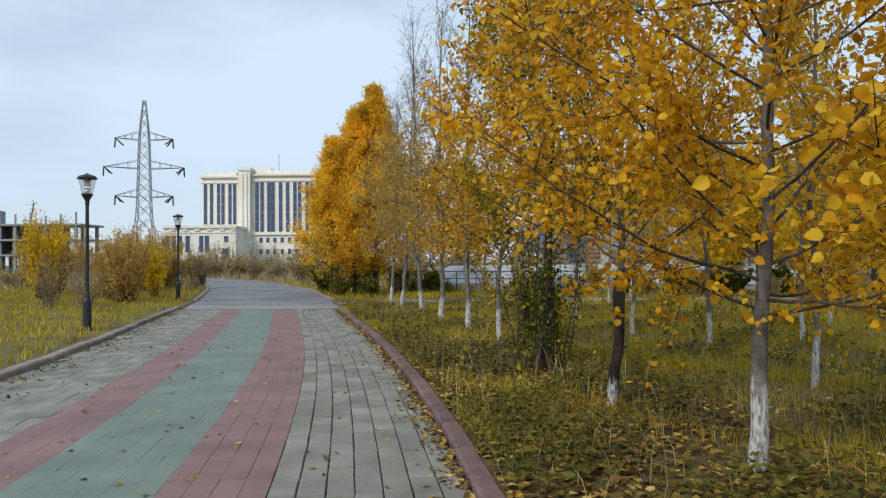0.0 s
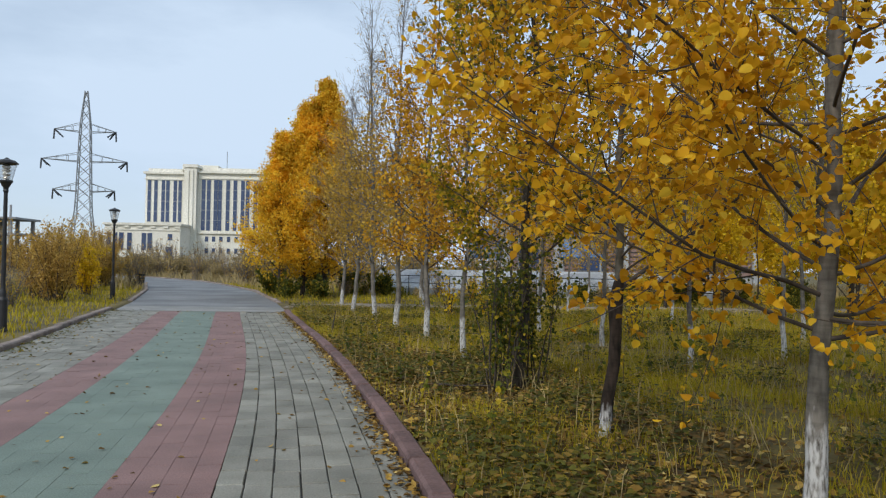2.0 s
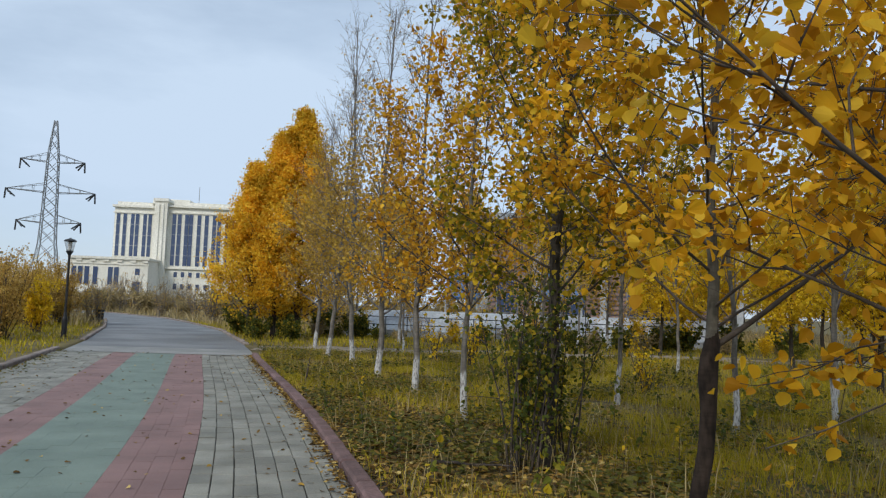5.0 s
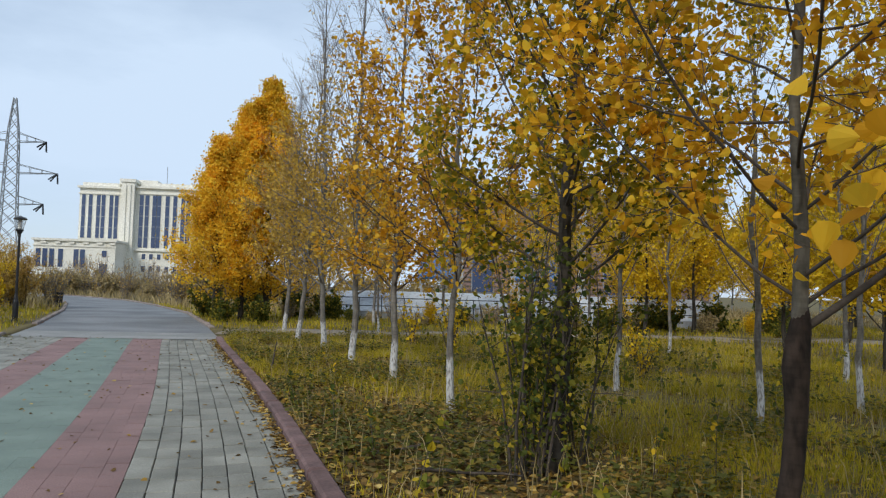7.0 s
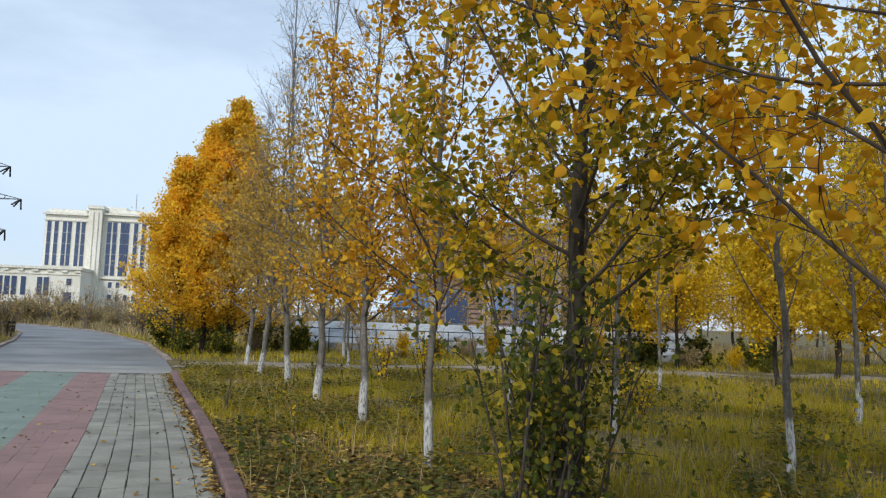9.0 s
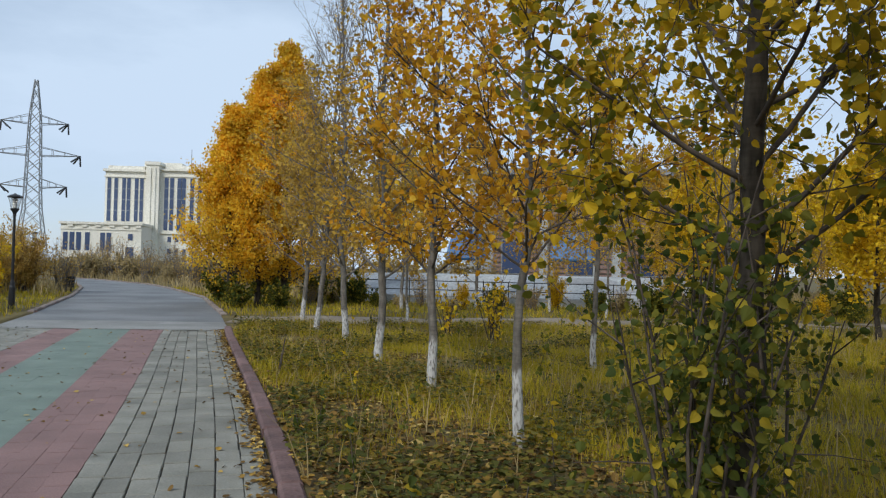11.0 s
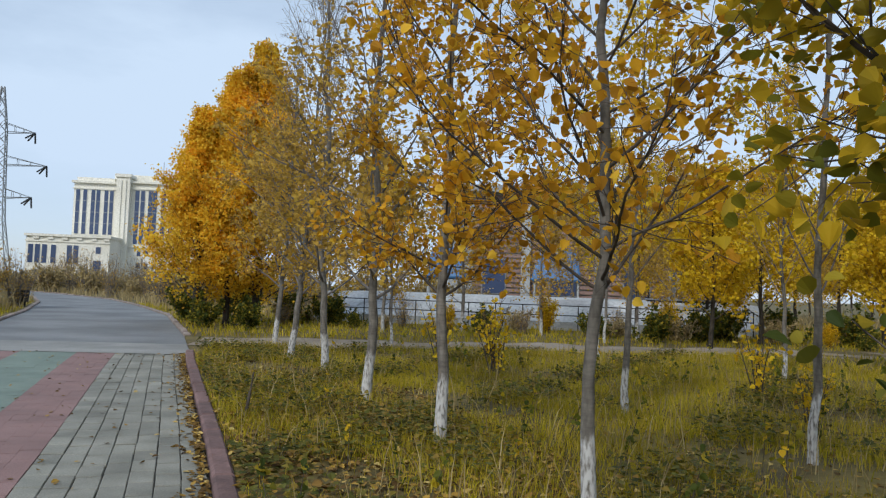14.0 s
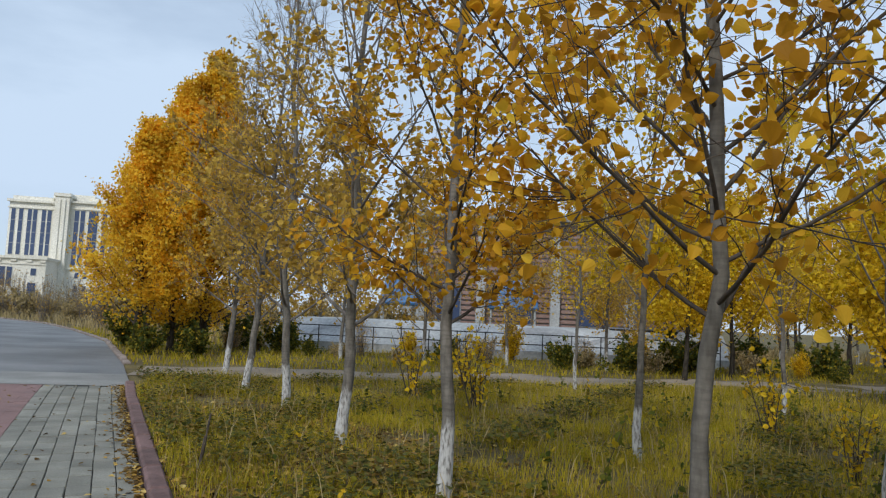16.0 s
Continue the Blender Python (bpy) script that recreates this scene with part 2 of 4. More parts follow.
def thing(name, label, category, at=(0, 0, 0), group="", kind="", rz=0.0):
    ob = new(name)
    ob.matrix_basis = pose(*at, 0, 0, rz)
    return tagged(ob, label, category, group, kind)


def under(name, me, parent, label="", kind="", at=None):
    ob = new(name, me)
    ob.parent = parent
    if at is not None:
        ob.matrix_basis = at
    return tagged(ob, label, kind=kind)


def part(name, bm, mat, parent, label=""):
    me = bpy.data.meshes.new(name)
    bm.to_mesh(me)
    bm.free()
    me.materials.append(mat)
    return under(name, me, parent, label)


def add_box(bm, x0, x1, y0, y1, z0, z1, bevel=0.0):
    made = bmesh.ops.create_cube(bm, size=1.0, matrix=Matrix.LocRotScale(
        ((x0 + x1) / 2, (y0 + y1) / 2, (z0 + z1) / 2), None, (x1 - x0, y1 - y0, z1 - z0)))
    if bevel:
        edges = list({e for v in made["verts"] for e in v.link_edges})
        bmesh.ops.bevel(bm, geom=edges, offset=bevel, segments=2, affect="EDGES", profile=0.6)
    return bm


def box(x0, x1, y0, y1, z0, z1, bevel=0.0):
    return add_box(bmesh.new(), x0, x1, y0, y1, z0, z1, bevel)


def add_bar(bm, a, b, r, sides=4):
    a, b = Vector(a), Vector(b)
    m = Matrix.Translation((a + b) / 2) @ (b - a).to_track_quat("Z", "Y").to_matrix().to_4x4()
    bmesh.ops.create_cone(bm, cap_ends=True, segments=sides, radius1=r, radius2=r, depth=(b - a).length, matrix=m)
    return bm


def lathe(profile, sides=16):
    """A turned shape from (radius, height) pairs."""
    bm = bmesh.new()
    rings = [[bm.verts.new((r * math.cos(2 * math.pi * i / sides), r * math.sin(2 * math.pi * i / sides), z))
              for i in range(sides)] for r, z in profile]
    for lo, hi in zip(rings, rings[1:]):
        for i in range(sides):
            bm.faces.new((lo[i], lo[(i + 1) % sides], hi[(i + 1) % sides], hi[i]))
    bm.faces.new(rings[0][::-1])
    bm.faces.new(rings[-1])
    return bm


# ---- the line of the path: the inner edge of the red kerb, and strips counted from it ----
BEND = [(-12, 1.35), (0, 0.70), (5.5, 0.21), (10.7, -0.51), (14.3, -1.13), (19.5, -2.18), (27.2, -3.72), (29.5, -4.2)]
BEND_FIT = np.polyfit([b[0] for b in BEND], [b[1] for b in BEND], 4)


def kerb_x(y):
    return np.polyval(BEND_FIT, y)


END = 27.9
STRIPS = [(0.0, 1.47, M_GREY, "grey"), (1.47, 2.27, M_RED, "red"), (2.27, 3.43, M_GREEN, "green"), (3.43, 4.12, M_RED, "red"), (4.12, 5.75, M_GREY, "grey")]
# the asphalt road beyond: left and right edges by y
ROAD_Y = [27.9, 33.5, 47, 60, 71.5, 86, 104, 128, 160]
ROAD_L = [-9.55, -10.8, -14.4, -18.5, -23, -32, -50, -84, -140]
ROAD_R = [-3.75, -4.95, -8.3, -12.9, -17.6, -26.3, -39.5, -64, -105]


def edge_left(y):
    return np.where(y < END, kerb_x(np.minimum(y, END)) - 5.78, np.interp(y, ROAD_Y, ROAD_L))


def edge_right(y):
    return np.where(y < END, kerb_x(np.minimum(y, END)) + 0.02, np.interp(y, ROAD_Y, ROAD_R))


def bumps(x, y):
    return 0.03 * np.sin(x * 0.9 + 1.3 * np.sin(y * 0.37)) * np.sin(y * 0.7 + 0.5) + 0.02 * np.sin(x * 2.3 + y * 1.7)


# ground: one sheet to the horizon, sunk under the paving
gy = np.concatenate([[-3000, -600, -120, -40], np.arange(-14, 40, 0.5), np.arange(40, 160, 2.0), [180, 220, 300, 450, 800, 1600, 4000]])
side = np.concatenate([[0.0, 0.03], np.arange(0.3, 14, 0.5), [15, 18, 22, 30, 45, 70, 110, 200, 500, 1500, 4000]])
yl, yr = edge_left(np.clip(gy, -40, 160)), edge_right(np.clip(gy, -40, 160))
GX = np.concatenate([(yl[:, None] - side[None, ::-1]), (yr[:, None] + side[None, :])], axis=1)
GY = np.repeat(gy[:, None], GX.shape[1], axis=1)
far_side = np.concatenate([side[::-1], side])
GZ = np.where(far_side[None, :] < 0.02, np.where(GY < 150, -0.10, 0.02), 0.03 + bumps(GX, GY) * np.clip(far_side[None, :] / 2, 0, 1))
rows_n, cols_n = GX.shape
idx = np.arange(rows_n * cols_n).reshape(rows_n, cols_n)
quads = np.stack([idx[:-1, :-1], idx[:-1, 1:], idx[1:, 1:], idx[1:, :-1]], axis=-1).reshape(-1, 4)
ground = new("ground", quick_mesh("ground", np.stack([GX, GY, GZ], -1).reshape(-1, 3), quads, M_GROUND, True))
tagged(ground, "rough autumn turf of olive and dry yellow grass", "ground", kind="structure")


def ground_z(x, y):
    """Height of the turf."""
    x, y = np.asarray(x, float), np.asarray(y, float)
    d = np.maximum(np.maximum(edge_left(y) - x, x - edge_right(y)), 0)
    return 0.03 + bumps(x, y) * np.clip(d / 2, 0, 1)


def ribbon(name, ys, left, right, z, thick, mat, label, category):
    """A slab between two edges."""
    n = len(ys)
    co = np.concatenate([np.stack([left, ys, z], -1), np.stack([right, ys, z], -1),
                         np.stack([left, ys, z - thick], -1), np.stack([right, ys, z - thick], -1)])
    i = np.arange(n - 1)
    q = np.concatenate([np.stack([i, n + i, n + i + 1, i + 1], -1), np.stack([i, i + 1, 2 * n + i + 1, 2 * n + i], -1),
                        np.stack([n + i, 3 * n + i, 3 * n + i + 1, n + i + 1], -1)])
    ob = new(name, quick_mesh(name, co, q, mat))
    return tagged(ob, label, category, kind="structure")


ry = np.concatenate([np.arange(END, 60, 0.8), np.arange(60, 158, 2.0)])
ribbon("road", ry, edge_left(ry), edge_right(ry), np.full(len(ry), 0.0), 0.09, M_ASPHALT, "worn pale grey asphalt road bending away", "road")
ay = np.linspace(END - 0.32, 30.4, 8)
ribbon("crossing_apron", ay, edge_left(ay) + 0.05, edge_right(ay) - 0.02, np.full(8, 0.008), 0.05, M_CONCRETE, "pale worn concrete apron where the strips end", "paving")
py = np.concatenate([[-60, -30], np.arange(-14, END, 0.5), [END]])
ribbon("path_bed", py, edge_left(py), edge_right(py), np.full(len(py), -0.022), 0.07, M_JOINT, "dark soil bed under the paving joints", "paving bed")
cx = np.arange(-4.2, 40, 0.5)
cross_mid = 31.6 + 0.02 * cx + 0.25 * np.sin(cx * 0.25)
dirt = quick_mesh("dirt_path", np.concatenate([np.stack([cx, cross_mid + w + 0.12 * np.sin(cx * 1.9 + w), ground_z(cx, cross_mid + w) + 0.014], -1) for w in (-1.5, -0.5, 0.5, 1.4)]),
                  np.concatenate([np.stack([k * len(cx) + np.arange(len(cx) - 1), k * len(cx) + np.arange(1, len(cx)),
                                            (k + 1) * len(cx) + np.arange(1, len(cx)), (k + 1) * len(cx) + np.arange(len(cx) - 1)], -1) for k in range(3)]), M_DIRT, True)
tagged(new("dirt_path", dirt), "pale trodden dirt path crossing the grass", "path", kind="structure")


# ---- trees ----
def frames_along(pts):
    d = np.gradient(pts, axis=0)
    d /= np.linalg.norm(d, axis=1, keepdims=True) + 1e-9
    ref = np.where(np.abs(d[:, 2:3]) > 0.9, np.array([[1.0, 0, 0]]), np.array([[0, 0, 1.0]]))
    a = np.cross(d, ref)
    a /= np.linalg.norm(a, axis=1, keepdims=True) + 1e-9
    return d, a, np.cross(d, a)


class Wood:
    """Gathers tapered tubes for one mesh."""

    def __init__(self):
        self.co, self.q, self.n = [], [], 0

    def tube(self, pts, radii, sides):
        _, a, b = frames_along(pts)
        ang = np.arange(sides) * 2 * np.pi / sides
        ring = a[:, None] * np.cos(ang)[None, :, None] + b[:, None] * np.sin(ang)[None, :, None]
        self.co.append((pts[:, None] + ring * radii[:, None, None]).reshape(-1, 3))
        i, j = np.meshgrid(np.arange(len(pts) - 1), np.arange(sides), indexing="ij")
        k = (j + 1) % sides
        self.q.append((np.stack([i * sides + j, i * sides + k, (i + 1) * sides + k, (i + 1) * sides + j], -1) + self.n).reshape(-1, 4))
        self.n += len(pts) * sides

    def mesh(self, name, mat):
        return quick_mesh(name, np.concatenate(self.co), np.concatenate(self.q), mat, True)


# a pointed oval poplar leaf folded along its midrib: base, two left, tip, two right
LEAF = np.array([(0, 0, 0), (-0.33, 0.07, 0.04), (-0.48, 0.40, 0.08), (-0.30, 0.79, 0.04), (0, 1.10, -0.07), (0.30, 0.79, 0.04), (0.48, 0.40, 0.08), (0.33, 0.07, 0.04)])
LEAF_Q = np.array([(0, 4, 3, 2, 1), (0, 7, 6, 5, 4)])
SIMPLE = np.array([(0, 0, 0), (-0.5, 0.5, 0.08), (0, 1.0, -0.04), (0.5, 0.5, 0.08)])
SIMPLE_Q = np.array([(0, 3, 2, 1)])


def leaves_mesh(name, rng, at, size, mat, rich=True, droop=0.5, flat=False):
    n = len(at)
    out_dir = rng.normal(size=(n, 3))
    out_dir[:, 2] = out_dir[:, 2] * (0.15 if flat else 0.6) - (0.0 if flat else droop)
    out_dir /= np.linalg.norm(out_dir, axis=1, keepdims=True)
    nor = rng.normal(size=(n, 3)) * (0.25 if flat else 1.0)
    nor[:, 2] += 1.0 if flat else 0.25
    sx = np.cross(out_dir, nor)
    sx /= np.linalg.norm(sx, axis=1, keepdims=True) + 1e-9
    nz = np.cross(sx, out_dir)
    shape, q = (LEAF, LEAF_Q) if rich else (SIMPLE, SIMPLE_Q)
    s = size * rng.uniform(0.6, 1.25, n)
    curl = rng.uniform(0.4, 2.2, n)
    co = at[:, None] + s[:, None, None] * (sx[:, None] * shape[None, :, 0:1] + out_dir[:, None] * shape[None, :, 1:2]
                                           + nz[:, None] * (shape[None, :, 2:3] * curl[:, None, None]))
    faces = (q[None] + (np.arange(n) * len(shape))[:, None, None]).reshape(-1, q.shape[1])
    return quick_mesh(name, co.reshape(-1, 3), faces, mat)


def bent(start, direction, length, rise, rng, n, wobble):
    """A branch line that starts one way and bends up (or down) along its length."""
    d = np.array(direction, float)
    pts = [np.array(start, float)]
    for i in range(n):
        d = d + np.array([0, 0, rise / n]) + rng.normal(size=3) * wobble
        d /= np.linalg.norm(d)
        pts.append(pts[-1] + d * length / n)
    return np.array(pts)


def grow(seed, height, base, radius, limbs, leaf_n, leaf_size, r0=0.085, lean=(0.0, 0.0), peak=0.3, bare_top=1.0, rise=0.55,
         twigs=9, leaf_mat=M_GOLD, bark=M_BARK, twig_mat=M_TWIG, rich=True, elevation=(20, 45), taper_top=0.25, low_bias=1.0, steepen=15.0, limb_r=0.30):
    """Meshes of a tree: trunk, branches, leaves. peak: where along the crown it is widest; bare_top: share of the crown with leaves."""
    rng = np.random.default_rng(seed)
    n = max(8, int(height / 0.35))
    h = np.linspace(0, height, n)
    sway = np.cumsum(rng.normal(size=(n, 2)) * 0.022, axis=0)
    trunk_pts = np.stack([lean[0] * h / height + sway[:, 0] - sway[0, 0], lean[1] * h / height + sway[:, 1] - sway[0, 1], h - 0.06 * (h == 0)], -1)
    trunk_r = r0 * (1 - 0.88 * (h / height) ** 0.9) * (1 + 0.18 * np.exp(-h / 0.12)) + rng.normal(size=n) * 0.002
    trunk = Wood()
    trunk.tube(trunk_pts, np.maximum(trunk_r, 0.006), 12)
    limb_meshes, spots, weight = [], [], []
    for i in range(limbs):
        u = ((i + rng.uniform(0.1, 0.9)) / limbs) ** low_bias
        z = base + (height - base) * u * 0.94
        reach = radius * (np.interp(u, [0, peak, 1], [0.72, 1.0, taper_top])) * rng.uniform(0.75, 1.12)
        az = i * 2.39996 + rng.uniform(-0.4, 0.4)
        elev = radians(min(80, rng.uniform(*elevation) + steepen * u))
        start = np.array([np.interp(z, h, trunk_pts[:, 0]), np.interp(z, h, trunk_pts[:, 1]), z])
        d = (math.cos(az) * math.cos(elev), math.sin(az) * math.cos(elev), math.sin(elev))
        wood = Wood()
        line = bent(start, d, reach * 1.15, rise, rng, 8, 0.07)
        r = max(0.006, np.interp(z, h, trunk_r) * limb_r)
        wood.tube(line, np.linspace(r, 0.004, len(line)), 6 if rich else 4)
        for k in range(twigs):
            s = rng.uniform(0.2, 1.0)
            q = s * 8
            j = min(int(q), 7)
            p0 = line[j] + (line[j + 1] - line[j]) * (q - j)
            along = line[j + 1] - line[j]
            along /= np.linalg.norm(along)
            d = along * 0.8 + rng.normal(size=3) * 0.55
            d /= np.linalg.norm(d)
            twig = bent(p0, d, reach * rng.uniform(0.22, 0.5) * (1.15 - 0.5 * s) + 0.12, 0.25, rng, 5, 0.13)
            wood.tube(twig[::1 if rich else 2], np.linspace(max(0.0035, r * 0.3), 0.0018, 6)[::1 if rich else 2], 4 if rich else 3)
            leafy = 1.0 if u < bare_top else 0.012
            spots.append(twig[1:])
            weight.append(np.full(5, leafy))
            for _ in range(2):
                sub = bent(twig[rng.integers(1, 5)], d + rng.normal(size=3) * 0.7, rng.uniform(0.12, 0.34), 0.1, rng, 3, 0.15)
                if rich:
                    wood.tube(sub, np.array([0.0028, 0.0024, 0.002, 0.0014]), 3)
                spots.append(sub[1:])
                weight.append(np.full(3, leafy * 1.3))
        spots.append(line[4:])
        weight.append(np.full(5, 0.8 if u < bare_top else 0.03))
        limb_meshes.append(wood.mesh("limb", twig_mat))
    spots, weight = np.concatenate(spots), np.concatenate(weight)
    pick = rng.choice(len(spots), leaf_n, p=weight / weight.sum())
    at = spots[pick] + rng.normal(size=(leaf_n, 3)) * (0.055 if rich else 0.12)
    return trunk.mesh("trunk", bark), limb_meshes, leaves_mesh("crown", rng, at, leaf_size, leaf_mat, rich)


def plant(name, meshes, x, y, label, category="tree", group="", rz=0.0, size=1.0):
    ob = thing(name, label, category, (x, y, float(ground_z(x, y)) - 0.01), group, rz=rz)
    ob.scale = (size, size, size)
    trunk_mesh, limb_meshes, crown_mesh = meshes
    under("trunk", trunk_mesh, ob)
    for me in limb_meshes:
        under("limb", me, ob)
    under("crown", crown_mesh, ob, kind="stuff")
    return ob


ROW = "trees along the path"
plant("tree", grow(10, 6.6, 1.75, 1.85, 30, 11000, 0.056, 0.07, peak=0.3, elevation=(2, 30), twigs=13, low_bias=1.3, rise=0.25), 2.9, 2.75, "golden-leaved young poplar hanging its branches over the kerb", group=ROW)
plant("tree", grow(11, 7.0, 1.2, 2.45, 42, 23000, 0.053, 0.068, peak=0.25, elevation=(0, 34), twigs=13, low_bias=1.35, rise=0.35), 2.34, 5.75, "golden-leaved young poplar with a whitewashed trunk beside the path", group=ROW)
plant("tree", grow(12, 7.2, 1.5, 2.35, 38, 14000, 0.055, 0.051, peak=0.3, bark=M_BARK_GREY, elevation=(6, 40), twigs=13, low_bias=1.2, rise=0.4, lean=(0.4, 0)), 1.87, 8.55, "golden poplar with dark bark and worn whitewash", group=ROW)
plant("tree", grow(13, 7.4, 1.65, 2.05, 42, 17500, 0.055, 0.08, peak=0.3, bark=M_BARK_DARK, leaf_mat=M_GREENGOLD, elevation=(20, 48), twigs=12, low_bias=1.15), 1.49, 11.35, "dark-barked poplar with green and gold leaves", group=ROW)
plant("tree", grow(14, 7.0, 1.6, 1.85, 36, 5000, 0.064, 0.05, leaf_mat=M_AMBER, peak=0.25, elevation=(18, 46), twigs=13, rise=0.45, low_bias=1.5, steepen=25, limb_r=0.36), 1.09, 14.6, "thin golden poplar with spreading limbs and a whitewashed trunk", group=ROW)
plant("tree", grow(15, 8.0, 1.5, 1.75, 34, 4600, 0.062, 0.063, leaf_mat=M_AMBER, peak=0.22, elevation=(18, 44), bare_top=0.5, twigs=13, low_bias=1.45, steepen=30, limb_r=0.34), 0.57, 17.8, "slender golden poplar with a whitewashed trunk", group=ROW)
HALF_BARE = dict(peak=0.2, elevation=(22, 46), leaf_mat=M_OLIVE, twig_mat=M_TWIG_PALE, steepen=42, low_bias=1.15, taper_top=0.4, limb_r=0.42)
plant("tree", grow(16, 8.6, 1.4, 2.1, 40, 3700, 0.066, 0.074, bare_top=0.38, twigs=10, **HALF_BARE), -0.08, 20.76, "half-bare poplar with brownish leaves and a whitewashed trunk", group=ROW)
plant("tree", grow(17, 9.4, 1.4, 2.1, 42, 3700, 0.066, 0.074, bare_top=0.40, twigs=10, **HALF_BARE), -0.69, 24.56, "half-bare poplar with brownish leaves and a whitewashed trunk", group=ROW)
plant("tree", grow(18, 8.7, 1.4, 2.1, 42, 3700, 0.069, 0.074, bare_top=0.42, lean=(0.4, 0), twigs=10, **HALF_BARE), -1.47, 26.81, "leaning half-bare poplar with a whitewashed trunk", group=ROW)
plant("tree", grow(19, 8.0, 1.4, 2.0, 38, 3700, 0.077, 0.074, bare_top=0.5, lean=(0.4, 0), twigs=10, **HALF_BARE), -2.1, 30.65, "half-bare poplar with brownish leaves by the dirt path", group=ROW)

# a burl and a heavy low limb on the dark-barked tree
second = [o for o in scene.objects if o.name.startswith("tree") and abs(o.location.y - 8.55) < 0.01][0]
burl = Wood()
burl_z = np.array([0.16, 0.35, 0.7, 0.98, 1.10, 1.24, 1.36, 1.46, 1.56])
burl_shift = np.array([0, 0, 0.004, -0.002, -0.012, -0.022, -0.012, 0.006, 0.012])
trunk_of_second = [o for o in second.children if o.name.startswith("trunk")][0].data
core = np.array([v.co[:] for v in trunk_of_second.vertices]).reshape(-1, 12, 3).mean(axis=1)
core_x, core_y = np.interp(burl_z, core[:, 2], core[:, 0]), np.interp(burl_z, core[:, 2], core[:, 1])
burl.tube(np.stack([core_x + burl_shift, core_y + burl_shift * 0.3, burl_z], -1), np.array([0.062, 0.060, 0.058, 0.057, 0.061, 0.070, 0.064, 0.056, 0.036]), 14)
under("burl", burl.mesh("burl", M_BARK_WORN), second, "dark dead bark swelling into a burl")
heavy = Wood()
heavy.tube(bent((core_x[-2] + 0.02, core_y[-2], 1.44), (0.72, -0.1, 0.55), 1.9, 0.35, np.random.default_rng(3), 9, 0.04), np.linspace(0.023, 0.005, 10), 8)
under("limb", heavy.mesh("limb", M_TWIG), second)

# second row and scattered trees on the grass
BACK = "trees on the grass"
thin_tree = grow(24, 6.4, 0.9, 2.2, 26, 4600, 0.10, 0.07, twigs=12, leaf_mat=M_OLIVE, rich=False, twig_mat=M_TWIG_PALE)
lean_tree = grow(21, 6.0, 1.7, 1.8, 24, 2600, 0.062, 0.055, elevation=(35, 58), leaf_mat=M_YELLOW, bare_top=0.85, twig_mat=M_TWIG_PALE, lean=(0.35, 0.1))
straight_tree = grow(22, 6.4, 1.5, 1.7, 26, 2300, 0.062, 0.05, elevation=(30, 55), steepen=30, bark=M_BARK, leaf_mat=M_YELLOW, twig_mat=M_TWIG_PALE)
full_tree = grow(23, 5.6, 0.8, 2.3, 32, 8500, 0.115, 0.08, twigs=12, leaf_mat=M_YELLOW, bark=M_BARK_DARK, rich=False)
